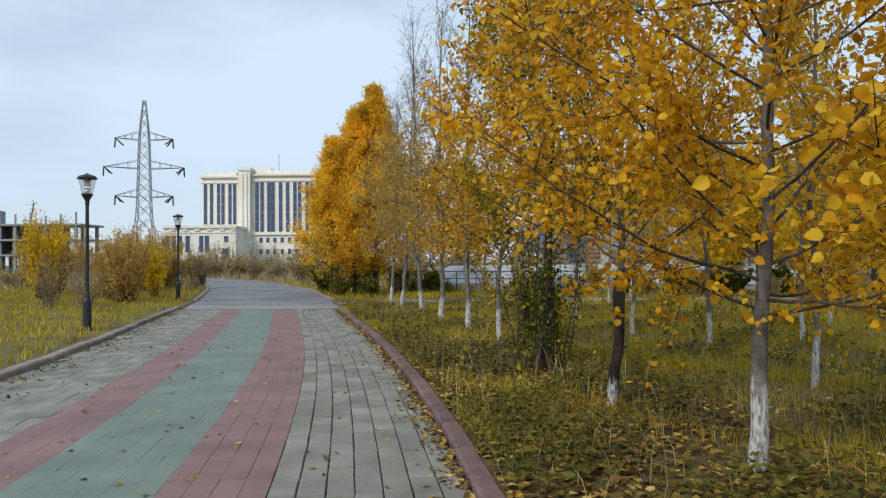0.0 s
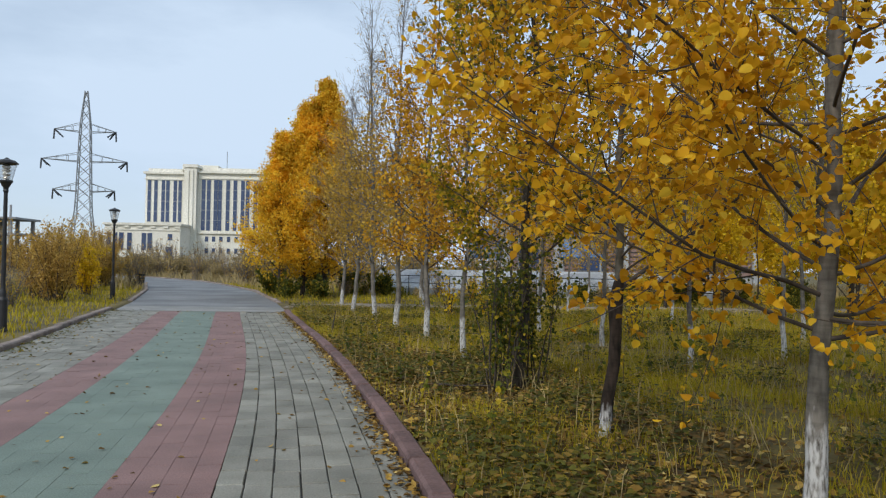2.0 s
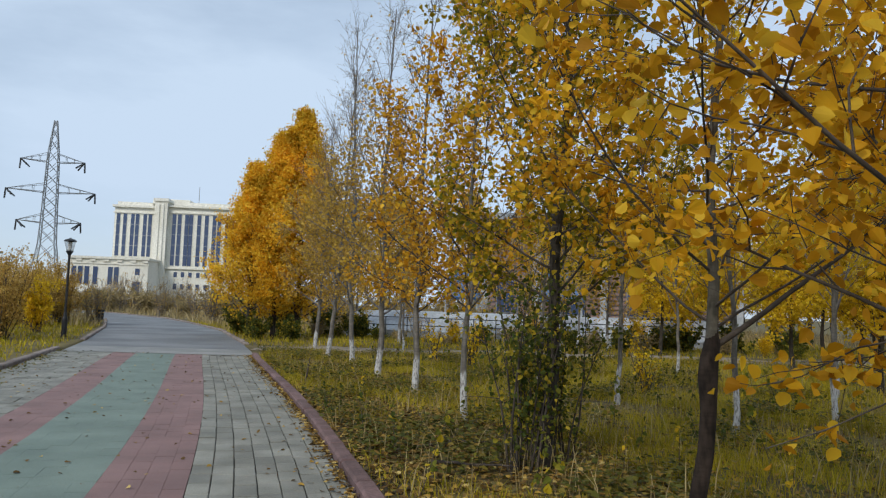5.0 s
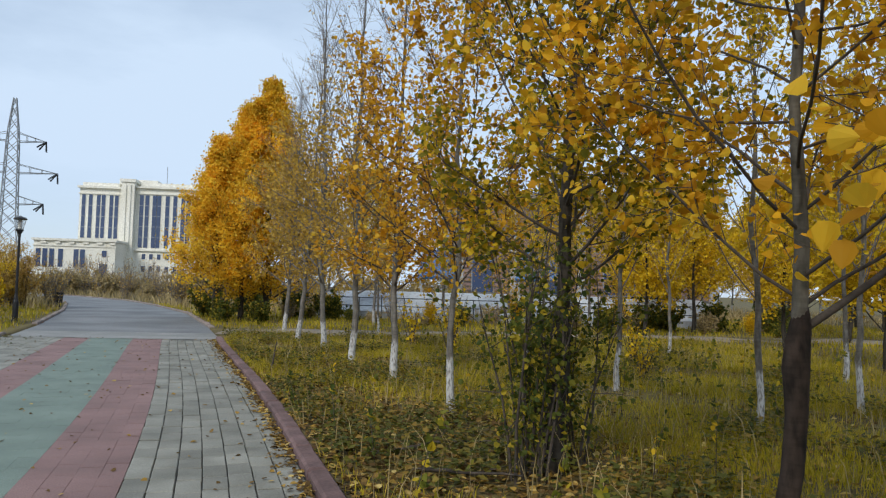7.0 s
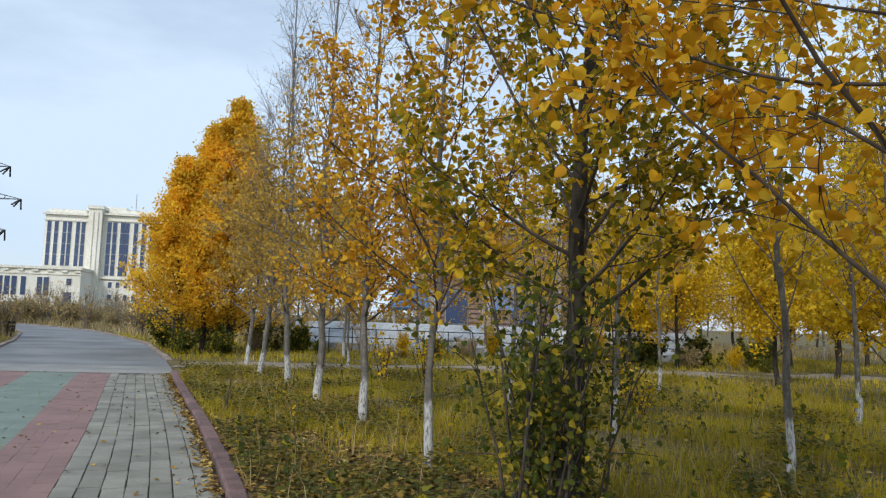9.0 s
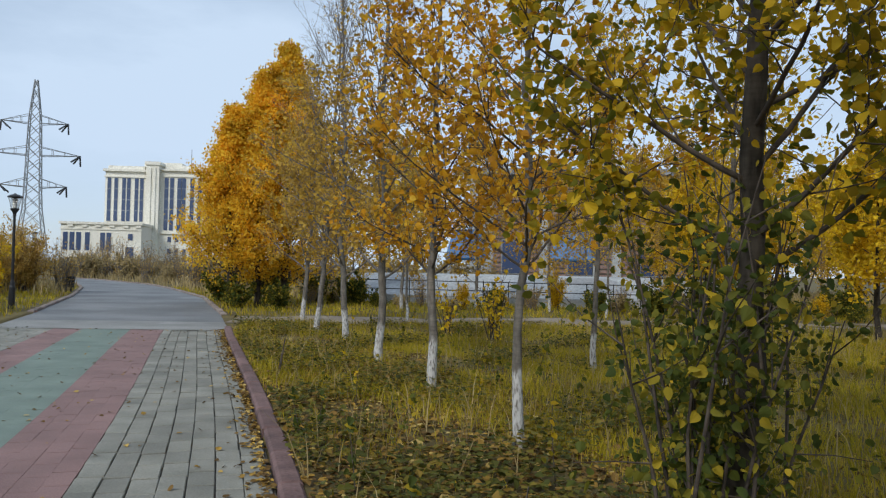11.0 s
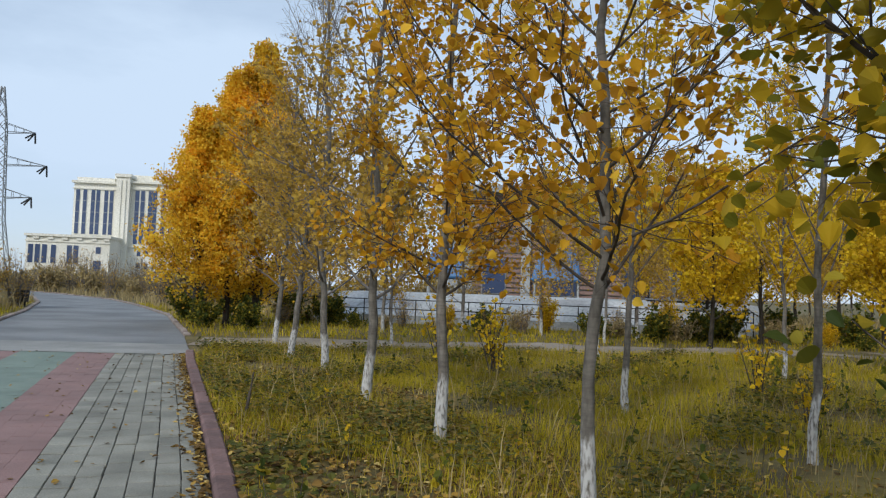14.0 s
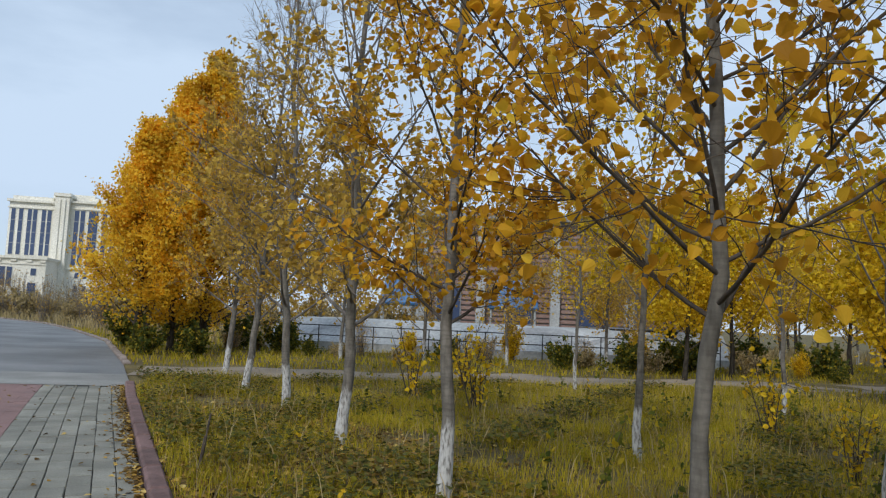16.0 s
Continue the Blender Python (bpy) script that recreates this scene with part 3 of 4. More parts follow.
for mesh_set, x, y, rz, size, label in (
        (straight_tree, 4.2, 16.95, 20, 1.0, "slender half-bare tree with a whitewashed trunk on the grass"),
        (lean_tree, 3.5, 20.1, 0, 1.0, "leaning half-bare tree with a whitewashed trunk on the grass"),
        (straight_tree, 4.68, 13.5, 140, 0.95, "slender whitewashed tree with yellow leaves"),
        (straight_tree, 6.9, 14.65, 250, 1.0, "slender whitewashed tree with yellow leaves"),
        (straight_tree, 4.75, 9.8, 75, 1.0, "slender whitewashed tree with yellow leaves"),
        (straight_tree, 1.05, 31.4, 200, 0.9, "thin whitewashed tree beyond the dirt path"),
        (straight_tree, 6.4, 29.4, 310, 0.9, "thin whitewashed tree beside the dirt path"),
        (lean_tree, 9.2, 18.2, 170, 1.0, "yellow-leaved young tree on the grass"),
        (full_tree, 11.4, 33.0, 0, 1.0, "dense bright yellow tree beyond the grass"),
        (full_tree, 14.6, 35.5, 120, 1.1, "dense bright yellow tree beyond the grass"),
        (full_tree, 13.2, 26.5, 200, 0.95, "dense bright yellow tree beyond the grass"),
        (full_tree, 18.5, 31.0, 60, 1.15, "dense bright yellow tree beyond the grass"),
        (full_tree, 11.5, 20.0, 300, 0.95, "dense bright yellow tree beyond the grass"),
        (full_tree, 17.0, 22.0, 20, 1.1, "dense bright yellow tree beyond the grass"),
        (full_tree, 22.5, 27.5, 260, 1.2, "dense bright yellow tree beyond the grass"),
        (straight_tree, 8.3, 24.0, 100, 1.0, "slender whitewashed tree with yellow leaves"),
        (straight_tree, 10.2, 13.2, 10, 1.0, "slender whitewashed tree with yellow leaves"),
        (straight_tree, 8.6, 35.0, 33, 1.1, "slender tree with yellow leaves by the white wall"),
        (thin_tree, 1.2, 37.5, 33, 1.0, "half-bare brownish tree by the white wall"),
        (thin_tree, 4.4, 39.5, 140, 1.1, "half-bare brownish tree by the white wall"),
        (thin_tree, 7.2, 38.0, 250, 0.95, "half-bare brownish tree by the white wall"),
        (thin_tree, 3.0, 55.0, 10, 1.2, "half-bare brownish tree behind the white wall"),
        (thin_tree, 13.5, 54.0, 180, 1.25, "half-bare brownish tree behind the white wall"),
        (thin_tree, -0.8, 50.0, 300, 1.0, "half-bare brownish tree behind the white wall"),
        (thin_tree, 18.5, 50.0, 220, 1.25, "half-bare brownish tree behind the white wall"),
        (full_tree, 16.0, 42.0, 200, 1.2, "dense bright yellow tree beyond the grass"),
        (full_tree, 21.5, 38.0, 280, 1.2, "dense bright yellow tree beyond the grass"),
        (full_tree, 27.0, 40.0, 130, 1.3, "dense bright yellow tree beyond the grass"),
        (full_tree, 26.0, 33.0, 10, 1.2, "dense bright yellow tree beyond the grass"),
        (thin_tree, 14.5, 17.5, 10, 1.0, "half-bare brownish tree on the grass"),
        (full_tree, 20.5, 18.5, 30, 1.2, "dense bright yellow tree beyond the grass"),
        (thin_tree, 16.8, 47.5, 20, 1.4, "half-bare brownish tree behind the white wall"),
        (thin_tree, 1.2, 52.0, 200, 1.3, "half-bare brownish tree behind the white wall"),
        (thin_tree, 10.4, 36.5, 300, 1.0, "half-bare brownish tree by the white wall"),
        (full_tree, 15.0, 12.5, 330, 1.0, "dense bright yellow tree beyond the grass")):
    plant("tree", mesh_set, x, y, label, group=BACK, rz=rz, size=size)
far_rng = np.random.default_rng(7)
for i in range(20):
    a = radians(20 + 42 * (i + far_rng.uniform(0, 1)) / 20)
    d = far_rng.uniform(42, 66)
    plant("tree", (full_tree, thin_tree)[i % 2], math.sin(a) * d, 6 + math.cos(a) * d, ("dense yellow tree in the distance", "half-bare brownish tree in the distance")[i % 2],
          group="trees in the distance", rz=far_rng.uniform(0, 360), size=far_rng.uniform(1.0, 1.5))

# woods beyond the sports ground
for i in range(26):
    a = radians(22 + 44 * (i + far_rng.uniform(0, 1)) / 26)
    d = far_rng.uniform(72, 105)
    plant("tree", (full_tree, thin_tree, full_tree)[i % 3], math.sin(a) * d, 6 + math.cos(a) * d, ("dense yellow tree in the distance", "half-bare brownish tree in the distance", "dense yellow tree in the distance")[i % 3],
          group="trees in the distance", rz=far_rng.uniform(0, 360), size=far_rng.uniform(1.2, 1.7))

# the tall, dense orange trees where the road bends
CONE = dict(peak=0.12, rich=False, leaf_mat=M_ORANGE, bark=M_BARK_DARK, elevation=(18, 40), taper_top=0.05, rise=0.35, steepen=12, limb_r=0.3)
CLUMP = "orange trees at the bend"
plant("tree", grow(31, 11.1, 0.7, 3.6, 90, 54000, 0.10, 0.15, twigs=14, **CONE), -3.6, 39.8, "tall dense cone-shaped tree in orange-yellow leaf", group=CLUMP)
plant("tree", grow(32, 9.9, 0.7, 3.0, 70, 36000, 0.10, 0.13, twigs=14, **CONE), -4.55, 39.3, "dense orange-yellow tree beside a taller one", group=CLUMP)
plant("tree", grow(33, 8.2, 0.7, 2.5, 60, 28000, 0.10, 0.12, twigs=14, **CONE), -5.6, 38.9, "lower orange-yellow tree leaning over the road", group=CLUMP)


# ---- shrubs ----
def shrub(seed, height, spread, stems, leaf_n, leaf_size, mat, wood_mat=M_TWIG, rich=False, apart=False):
    rng = np.random.default_rng(seed)
    woods, twigs, spots = [], [], []
    for i in range(stems):
        wood = Wood()
        az, s = rng.uniform(0, 2 * np.pi), rng.uniform(0.15, 1.0) ** 0.7
        d = np.array([math.cos(az) * s * spread / height * 0.8, math.sin(az) * s * spread / height * 0.8, 1.0])
        line = bent((rng.normal() * 0.12 * spread, rng.normal() * 0.12 * spread, -0.03), d / np.linalg.norm(d), height * rng.uniform(0.6, 1.05) * (1.1 - 0.25 * s), 0.15, rng, 8, 0.07)
        wood.tube(line[::2], np.linspace(0.016, 0.003, 5) * max(1, height / 2.5), 4 if apart else 3)
        spots.append(line[1:])
        for _ in range(6):
            j = rng.integers(2, 8)
            twig = bent(line[j], line[j] - line[j - 1] + rng.normal(size=3) * 0.14 * height / 3, height * rng.uniform(0.10, 0.25), 0.2, rng, 4, 0.14)
            shoot = Wood() if apart else wood
            shoot.tube(twig[::2], np.linspace(0.006, 0.002, 3), 3)
            if apart:
                twigs.append(shoot)
            spots += [twig, twig]
        woods.append(wood)
    spots = np.concatenate(spots)
    at = spots[rng.integers(0, len(spots), leaf_n)] + rng.normal(size=(leaf_n, 3)) * 0.05 * height / 2
    at[:, 2] = np.maximum(at[:, 2], 0.06)
    if apart:
        stems = [w.mesh("stem", wood_mat) for w in woods] + [w.mesh("twig", wood_mat) for w in twigs]
    else:
        joined = Wood()
        for w in woods:
            joined.co += w.co
            joined.q += [q + joined.n for q in w.q]
            joined.n += w.n
        stems = [joined.mesh("brushwood", wood_mat)]
    return stems, leaves_mesh("foliage", rng, at, leaf_size, mat, rich)


def plant_shrub(name, meshes, x, y, label, category="shrub", group="", rz=0.0, size=1.0):
    ob = thing(name, label, category, (x, y, float(ground_z(x, y)) - 0.01), group, rz=rz)
    ob.scale = (size, size, size)
    for me in meshes[0]:
        word = me.name.split(".")[0]
        under(word, me, ob, kind="stuff" if word == "brushwood" else "")
    under("foliage", meshes[1], ob, kind="stuff")
    return ob


willow = shrub(41, 3.7, 2.5, 40, 8500, 0.085, M_RUST)
yellow_bush = shrub(42, 2.2, 0.9, 22, 4500, 0.075, M_YELLOW, apart=True)
tall_yellow = shrub(43, 4.0, 1.3, 24, 6000, 0.09, M_YELLOW)
bare_bush = shrub(44, 2.1, 1.3, 36, 700, 0.06, M_RUST, M_TWIG_PALE)
brush = shrub(45, 1.5, 1.7, 28, 1500, 0.105, M_DRY, M_TWIG_PALE)
hedge = shrub(46, 1.7, 1.6, 30, 2600, 0.12, M_SUCKER)
sucker = shrub(47, 2.4, 0.62, 12, 1700, 0.047, M_SUCKER, rich=True, apart=True)
sapling = shrub(48, 1.6, 0.6, 7, 140, 0.075, M_YELLOW, rich=True, apart=True)
VERGE = "shrubs beside the road"
for mesh_set, x, y, rz, size, label in (
        (willow, -13.3, 32.0, 0, 0.88, "rusty golden-brown willow bush"), (willow, -15.0, 34.6, 130, 0.8, "rusty golden-brown willow bush"),
        (tall_yellow, -18.8, 35.5, 40, 1.0, "tall yellow-leaved bush on the verge"),
        (yellow_bush, -14.4, 38.0, 0, 1.15, "small bright yellow bush behind a lamp"), (bare_bush, -13.2, 28.2, 0, 1.0, "nearly bare bush with upright brown stems"),
        (bare_bush, -15.0, 29.0, 90, 1.0, "nearly bare bush with upright brown stems"), (willow, -21.5, 42.0, 80, 1.1, "rusty golden-brown willow bush"),
        (willow, -25.5, 48.0, 300, 1.2, "rusty golden-brown willow bush"), (willow, -19.5, 46.0, 10, 0.9, "rusty golden-brown willow bush"),
        (willow, -22.5, 55.0, 170, 1.0, "rusty golden-brown willow bush"), (bare_bush, -19.6, 54.0, 10, 1.3, "nearly bare reddish bush"), (willow, -16.6, 43.0, 60, 0.9, "pale golden willow bush by the road"), (willow, -18.6, 48.6, 160, 0.85, "pale golden willow bush by the road"), (tall_yellow, -17.8, 46.0, 70, 0.8, "yellow-leaved bush by the road"), (willow, -20.9, 56.0, 200, 0.9, "pale golden willow bush by the road"), (bare_bush, -16.6, 51.6, 50, 1.4, "thin reddish bush by the road")):
    plant_shrub("bush", mesh_set, x, y, label, group=VERGE, rz=rz, size=size)
plant_shrub("bush", sucker, 1.24, 11.2, "dark green leafy suckers round a tree's foot")
plant_shrub("bush", sucker, 1.68, 11.65, "dark green leafy suckers round a tree's foot", rz=140, size=0.95)
for x, y, rz, size in ((6.3, 21.5, 0, 1.0), (2.6, 24.5, 60, 1.0), (3.0, 27.2, 190, 1.2), (5.4, 18.8, 250, 0.7), (1.7, 26.0, 20, 1.1)):
    plant_shrub("sapling", sapling, x, y, "young sapling with a few yellow leaves", "sapling", "saplings on the grass", rz, size)
# dark bushes added to stand in for the shadow beneath the orange trees
for x, y, rz, size in ((-6.6, 43.0, 0, 1.0), (-4.6, 43.6, 100, 1.1), (-2.4, 43.0, 200, 1.0), (-0.6, 41.5, 300, 0.9), (-3.6, 37.6, 30, 0.7), (-5.2, 37.8, 150, 0.75)):
    plant_shrub("bush", hedge, x, y, "dark green bush added for the shade under the orange trees", group="bushes under the orange trees", rz=rz, size=size)
for x, y, rz, size in ((10.6, 35.6, 20, 0.8), (12.4, 36.0, 70, 0.9), (14.2, 37.2, 140, 0.9), (16.4, 36.8, 200, 1.0), (18.8, 36.0, 280, 1.0)):
    plant_shrub("bush", hedge, x, y, "dark green bush under the yellow trees", group="bushes under the yellow trees", rz=rz, size=size)
rng = np.random.default_rng(5)
for i in range(26):
    x = -3.0 + i * 0.85 + rng.uniform(-0.4, 0.4)
    y = 41.8 - 0.28 * x + rng.uniform(-3.5, 0.6)
    plant_shrub("bush", (brush, bare_bush, brush, yellow_bush, hedge)[i % 5], x, y, ("dry brown brush by the white wall", "nearly bare bush by the white wall", "dry brown brush by the white wall", "small yellow bush by the white wall", "dark green bush by the white wall")[i % 5],
                group="bushes by the white wall", rz=rng.uniform(0, 360), size=rng.uniform(0.45, 0.8))
for i in range(90):
    y = rng.uniform(62, 125)
    x = float(edge_right(y)) + 1.5 + rng.uniform(0, 1) ** 1.4 * 26
    plant_shrub("bush", (brush, bare_bush, brush)[i % 3], x, y, "dry brown brush on waste ground", group="dry brush beyond the bend", rz=rng.uniform(0, 360), size=rng.uniform(1.2, 2.2))
for i in range(26):
    y = rng.uniform(50, 120)
    x = float(edge_left(y)) - 2.5 - rng.uniform(0, 22)
    plant_shrub("bush", (brush, willow, bare_bush)[i % 3], x, y, "autumn brush on the verge", group="dry brush beyond the bend", rz=rng.uniform(0, 360), size=rng.uniform(0.8, 1.3))


# ---- street lamps ----
def street_lamp(x, y):
    ob = thing("street_lamp", "black iron street lamp with a tapered glass lantern", "street lamp", (x, y, float(ground_z(x, y)) - 0.02), "street lamps")
    part("pole", lathe([(0.13, 0), (0.13, 0.06), (0.105, 0.1), (0.10, 0.75), (0.075, 0.82), (0.07, 0.9), (0.05, 1.0), (0.042, 3.15), (0.06, 3.2), (0.045, 3.24)]), M_IRON, ob)
    part("lantern_base", lathe([(0.04, 3.2), (0.06, 3.27), (0.11, 3.36), (0.14, 3.40), (0.14, 3.43), (0.05, 3.44)], 12), M_IRON, ob)
    glass = part("lantern_glass", lathe([(0.125, 3.43), (0.215, 3.80), (0.215, 3.81), (0.12, 3.44)], 12), M_LANTERN, ob, "clear tapered glass")
    glass.visible_shadow = False
    part("louvre", lathe([(0.05, 3.44), (0.08, 3.5), (0.05, 3.52), (0.09, 3.58), (0.05, 3.6), (0.1, 3.66), (0.05, 3.68), (0.1, 3.74), (0.04, 3.79)], 12), M_LOUVRE, ob, "white louvred reflector")
    part("cap", lathe([(0.235, 3.80), (0.24, 3.83), (0.19, 3.88), (0.06, 3.92), (0.02, 3.95)], 12), M_IRON, ob)
    return ob


street_lamp(-8.9, 19.08)
street_lamp(-12.17, 35.05)
street_lamp(-25.3, 69.0)
bin_ob = thing("litter_bin", "small dark litter bin on a post beside the road", "bin", (-16.2, 51.5, 0.03))
part("post", lathe([(0.04, 0), (0.04, 0.5)], 8), M_IRON, bin_ob)
part("bucket", lathe([(0.16, 0.25), (0.2, 0.85), (0.18, 0.85), (0.14, 0.3)], 12), M_IRON, bin_ob)


# ---- power pylon ----
def pylon(x, y, rz):
    ob = thing("power_pylon", "grey lattice steel power pylon with three crossarms", "pylon", (x, y, 0), rz=rz)

    def half(z):
        return float(np.interp(z, [0, 11, 26, 32.5], [2.6, 1.25, 0.85, 0.22]))

    levels = [0, 4, 7.5, 10.5, 13, 15, 17, 19, 21, 23, 25, 27, 29, 31, 32.5]
    corner = ((1, 1), (-1, 1), (-1, -1), (1, -1))
    for sx, sy in corner:
        leg = Wood()
        leg.tube(np.array([(sx * half(a), sy * half(a), a) for a in levels]), np.full(len(levels), 0.09), 4)
        under("leg", leg.mesh("leg", M_STEEL), ob)
    for k in range(4):
        (ax, ay), (bx, by) = corner[k], corner[(k + 1) % 4]
        bm = bmesh.new()
        for a, b in zip(levels, levels[1:]):
            add_bar(bm, (ax * half(a), ay * half(a), a), (bx * half(b), by * half(b), b), 0.05)
            add_bar(bm, (bx * half(a), by * half(a), a), (ax * half(b), ay * half(b), b), 0.05)
        tagged(part("bracing", bm, M_STEEL, ob), kind="stuff")
    for z, reach in ((25.0, 5.1), (19.6, 7.1), (14.2, 5.1)):
        for sx in (-1, 1):
            bm = bmesh.new()
            tip = (sx * reach, 0, z + 0.3)
            for sy in (-1, 1):
                add_bar(bm, (sx * half(z), sy * half(z), z), tip, 0.07)
                add_bar(bm, (sx * half(z), sy * half(z), z + 1.5), tip, 0.05)
                for s in (0.3, 0.6):
                    lo = Vector((sx * half(z), sy * half(z), z)).lerp(Vector(tip), s)
                    hi = Vector((sx * half(z), sy * half(z), z + 1.5)).lerp(Vector(tip), s)
                    add_bar(bm, lo, hi, 0.04)
            arm = part("crossarm", bm, M_STEEL, ob)
            bm = bmesh.new()
            for sy in (-1, 1):
                add_bar(bm, tip, (sx * (reach - 1.2), sy * 1.3, z - 0.9), 0.14, 6)
            add_bar(bm, tip, (sx * (reach + 0.1), 0, z - 1.5), 0.14, 6)
            part("insulator", bm, M_DARKBOX, arm, "dark hanging insulator strings")
    return ob


pylon(-56.0, 143.0, 12)


# ---- the cream office building behind the bend ----
def office():
    ob = thing("office_building", "large cream office building with tall dark blue window strips", "building", (0, 0, 0))
    Y = 260.0

    def wall(name, x0, x1, z1, y0, y1, z0=0.0):
        return part(name, box(x0, x1, y0, y1, z0, z1), M_CREAM, ob)

    def strip(parent, x0, x1, z0, z1, y):
        w = part("window", box(x0 - 0.12, x1 + 0.12, y - 0.12, y + 0.3, z0 - 0.12, z1 + 0.12), M_CREAM, parent)
        part("pane", box(x0, x1, y - 0.16, y - 0.11, z0, z1), M_GLASS, w, "dark blue glass")
        n = max(1, int((z1 - z0) / 3.3))
        for k in range(1, n):
            z = z0 + (z1 - z0) * k / n
            part("transom", box(x0, x1, y - 0.2, y - 0.17, z - 0.09, z + 0.09), M_STEEL, w)

    left = wall("wall", -82.2, -69.2, 31.0, Y, Y + 22)
    tower = wall("tower_wall", -69.2, -65.2, 33.2, Y - 2.0, Y + 22)
    right = wall("wall", -65.2, -38.0, 31.6, Y, Y + 22)
    for x in (-68.3, -66.9):
        part("pilaster", box(x, x + 0.7, Y - 2.35, Y - 2.01, 0, 32.2), M_CREAM, tower)
    for w, x0, x1, z in ((left, -82.8, -69.25, 31.0), (right, -65.15, -37.4, 31.6)):
        part("cornice", box(x0, x1, Y - 0.9, Y + 22.4, z, z + 0.7), M_CREAM, w)
        part("frieze", box(x0 + 0.3, x1 - 0.2, Y - 0.4, Y - 0.01, z - 1.9, z - 1.5), M_CREAM, w)
        part("parapet", box(x0 + 1.2, x1 - 1.2, Y + 0.6, Y + 20, z + 0.7, z + 1.9), M_CREAM, w)
    part("tower_cap", box(-69.6, -64.8, Y - 2.4, Y + 20, 33.2, 34.2), M_CREAM, tower)
    part("roof_house", box(-72, -60, Y + 6, Y + 16, 32, 35.0), M_CREAM, ob)
    part("mast", add_bar(bmesh.new(), (-57.5, Y + 8, 32), (-57.5, Y + 8, 40), 0.1), M_STEEL, ob)
    for x in (-81.5, -79.4, -77.0, -75.5, -73.1, -71.5):
        strip(left, x, x + 1.15, 15.1, 28.9, Y)
    for x in (-63.9, -62.2, -59.9, -58.5, -55.9, -53.5, -51.0, -49.4, -46.8, -45.2, -42.6, -41.0):
        strip(right, x, x + 1.25, 12.5, 29.4, Y)
    for x in (-62.5, -60.2, -57.8, -55.3, -52.8, -50.3, -47.8, -45.0, -42.0):
        strip(right, x, x + 1.1, 8.8, 10.5, Y)
        strip(right, x, x + 1.1, 4.8, 6.6, Y)
    ledge = part("ledge", box(-65.2, -38, Y - 0.6, Y - 0.01, 11.4, 12.0), M_CREAM, right)
    annex = part("annex_wall", box(-90.0, -66.8, Y - 14, Y - 2.4, 0, 13.2), M_CREAM, ob)
    part("cornice", box(-90.5, -66.4, Y - 14.6, Y - 2.4, 13.2, 13.9), M_CREAM, annex)
    part("frieze", box(-90.2, -66.6, Y - 14.25, Y - 14.01, 11.6, 12.0), M_CREAM, annex)
    for x in (-89.3, -87.4, -85.5, -83.0, -78.6, -76.8):
        strip(annex, x, x + 1.4, 5.4, 10.8, Y - 14)
    strip(annex, -70.6, -69.2, 8.6, 10.6, Y - 14)
    strip(annex, -71.2, -69.0, 0.2, 6.6, Y - 14)
    for x in (-88, -84, -80, -76, -72, -68.4):
        part("dentil", box(x, x + 1.6, Y - 14.5, Y - 14.02, 12.4, 13.0), M_CREAM, annex)


office()

# ---- unfinished concrete frame far off ----
frame_ob = thing("concrete_frame_building", "unfinished bare concrete building frame without walls", "building", (0, 0, 0))
for level, z in enumerate((4.0, 8.0, 12.0)):
    part("floor_slab", box(-150, -95, 200, 214, z, z + 0.5), M_HAZECONC, frame_ob)
part("back_wall", box(-150, -104, 212.0, 212.5, 4.5, 12.0), M_HAZECONC, frame_ob)
part("stair_core", box(-128, -121, 203, 211, 0, 16.5), M_HAZECONC, frame_ob)
for x in range(-149, -95, 4):
    for y in (200.4, 212.6):
        part("column", box(x, x + 0.8, y, y + 0.7, 0, 12.0), M_HAZECONC, frame_ob)
    part("rebar_column", box(x, x + 0.4, 201, 201.4, 12.5, 14.6 + (x % 3) * 0.5), M_HAZECONC, frame_ob)
part("crane_post", add_bar(bmesh.new(), (-110.5, 204, 12), (-109.4, 204, 18.5), 0.18), M_DARKBOX, frame_ob)

# ---- white sports ground and hall beyond the grass ----
park_wall = thing("low_wall", "long low white wall with a green edge", "wall", (-1.5, 46.0, 0), rz=-18)
part("plinth", box(0, 20, 0, 0.3, -0.1, 0.42, 0.02), M_WHITEWALL, park_wall)
ramp_bm = bmesh.new()
pr = [(0.3, 0.0), (0.3, 0.4), (2.0, 1.4), (9.0, 1.45), (9.0, 0.0)]
lo = [ramp_bm.verts.new((0, a, b)) for a, b in pr]
hi = [ramp_bm.verts.new((20, a, b)) for a, b in pr]
for i in range(5):
    j = (i + 1) % 5
    ramp_bm.faces.new((lo[i], lo[j], hi[j], hi[i]))
ramp_bm.faces.new(lo[::-1])
ramp_bm.faces.new(hi)
bmesh.ops.recalc_face_normals(ramp_bm, faces=ramp_bm.faces)
part("ramp", ramp_bm, M_WHITEWALL, park_wall, "sloping white concrete bank")
rail = thing("railing", "dark metal railing on the white bank", "railing", (-1.5, 45.6, 0), rz=-18)
for i in range(17):
    part("post", add_bar(bmesh.new(), (i * 1.2, 0, 0), (i * 1.2, 0, 1.15), 0.025, 6), M_IRON, rail)
for z in (0.7, 1.12):
    part("bar", add_bar(bmesh.new(), (0, 0, z), (19.2, 0, z), 0.022, 6), M_IRON, rail)

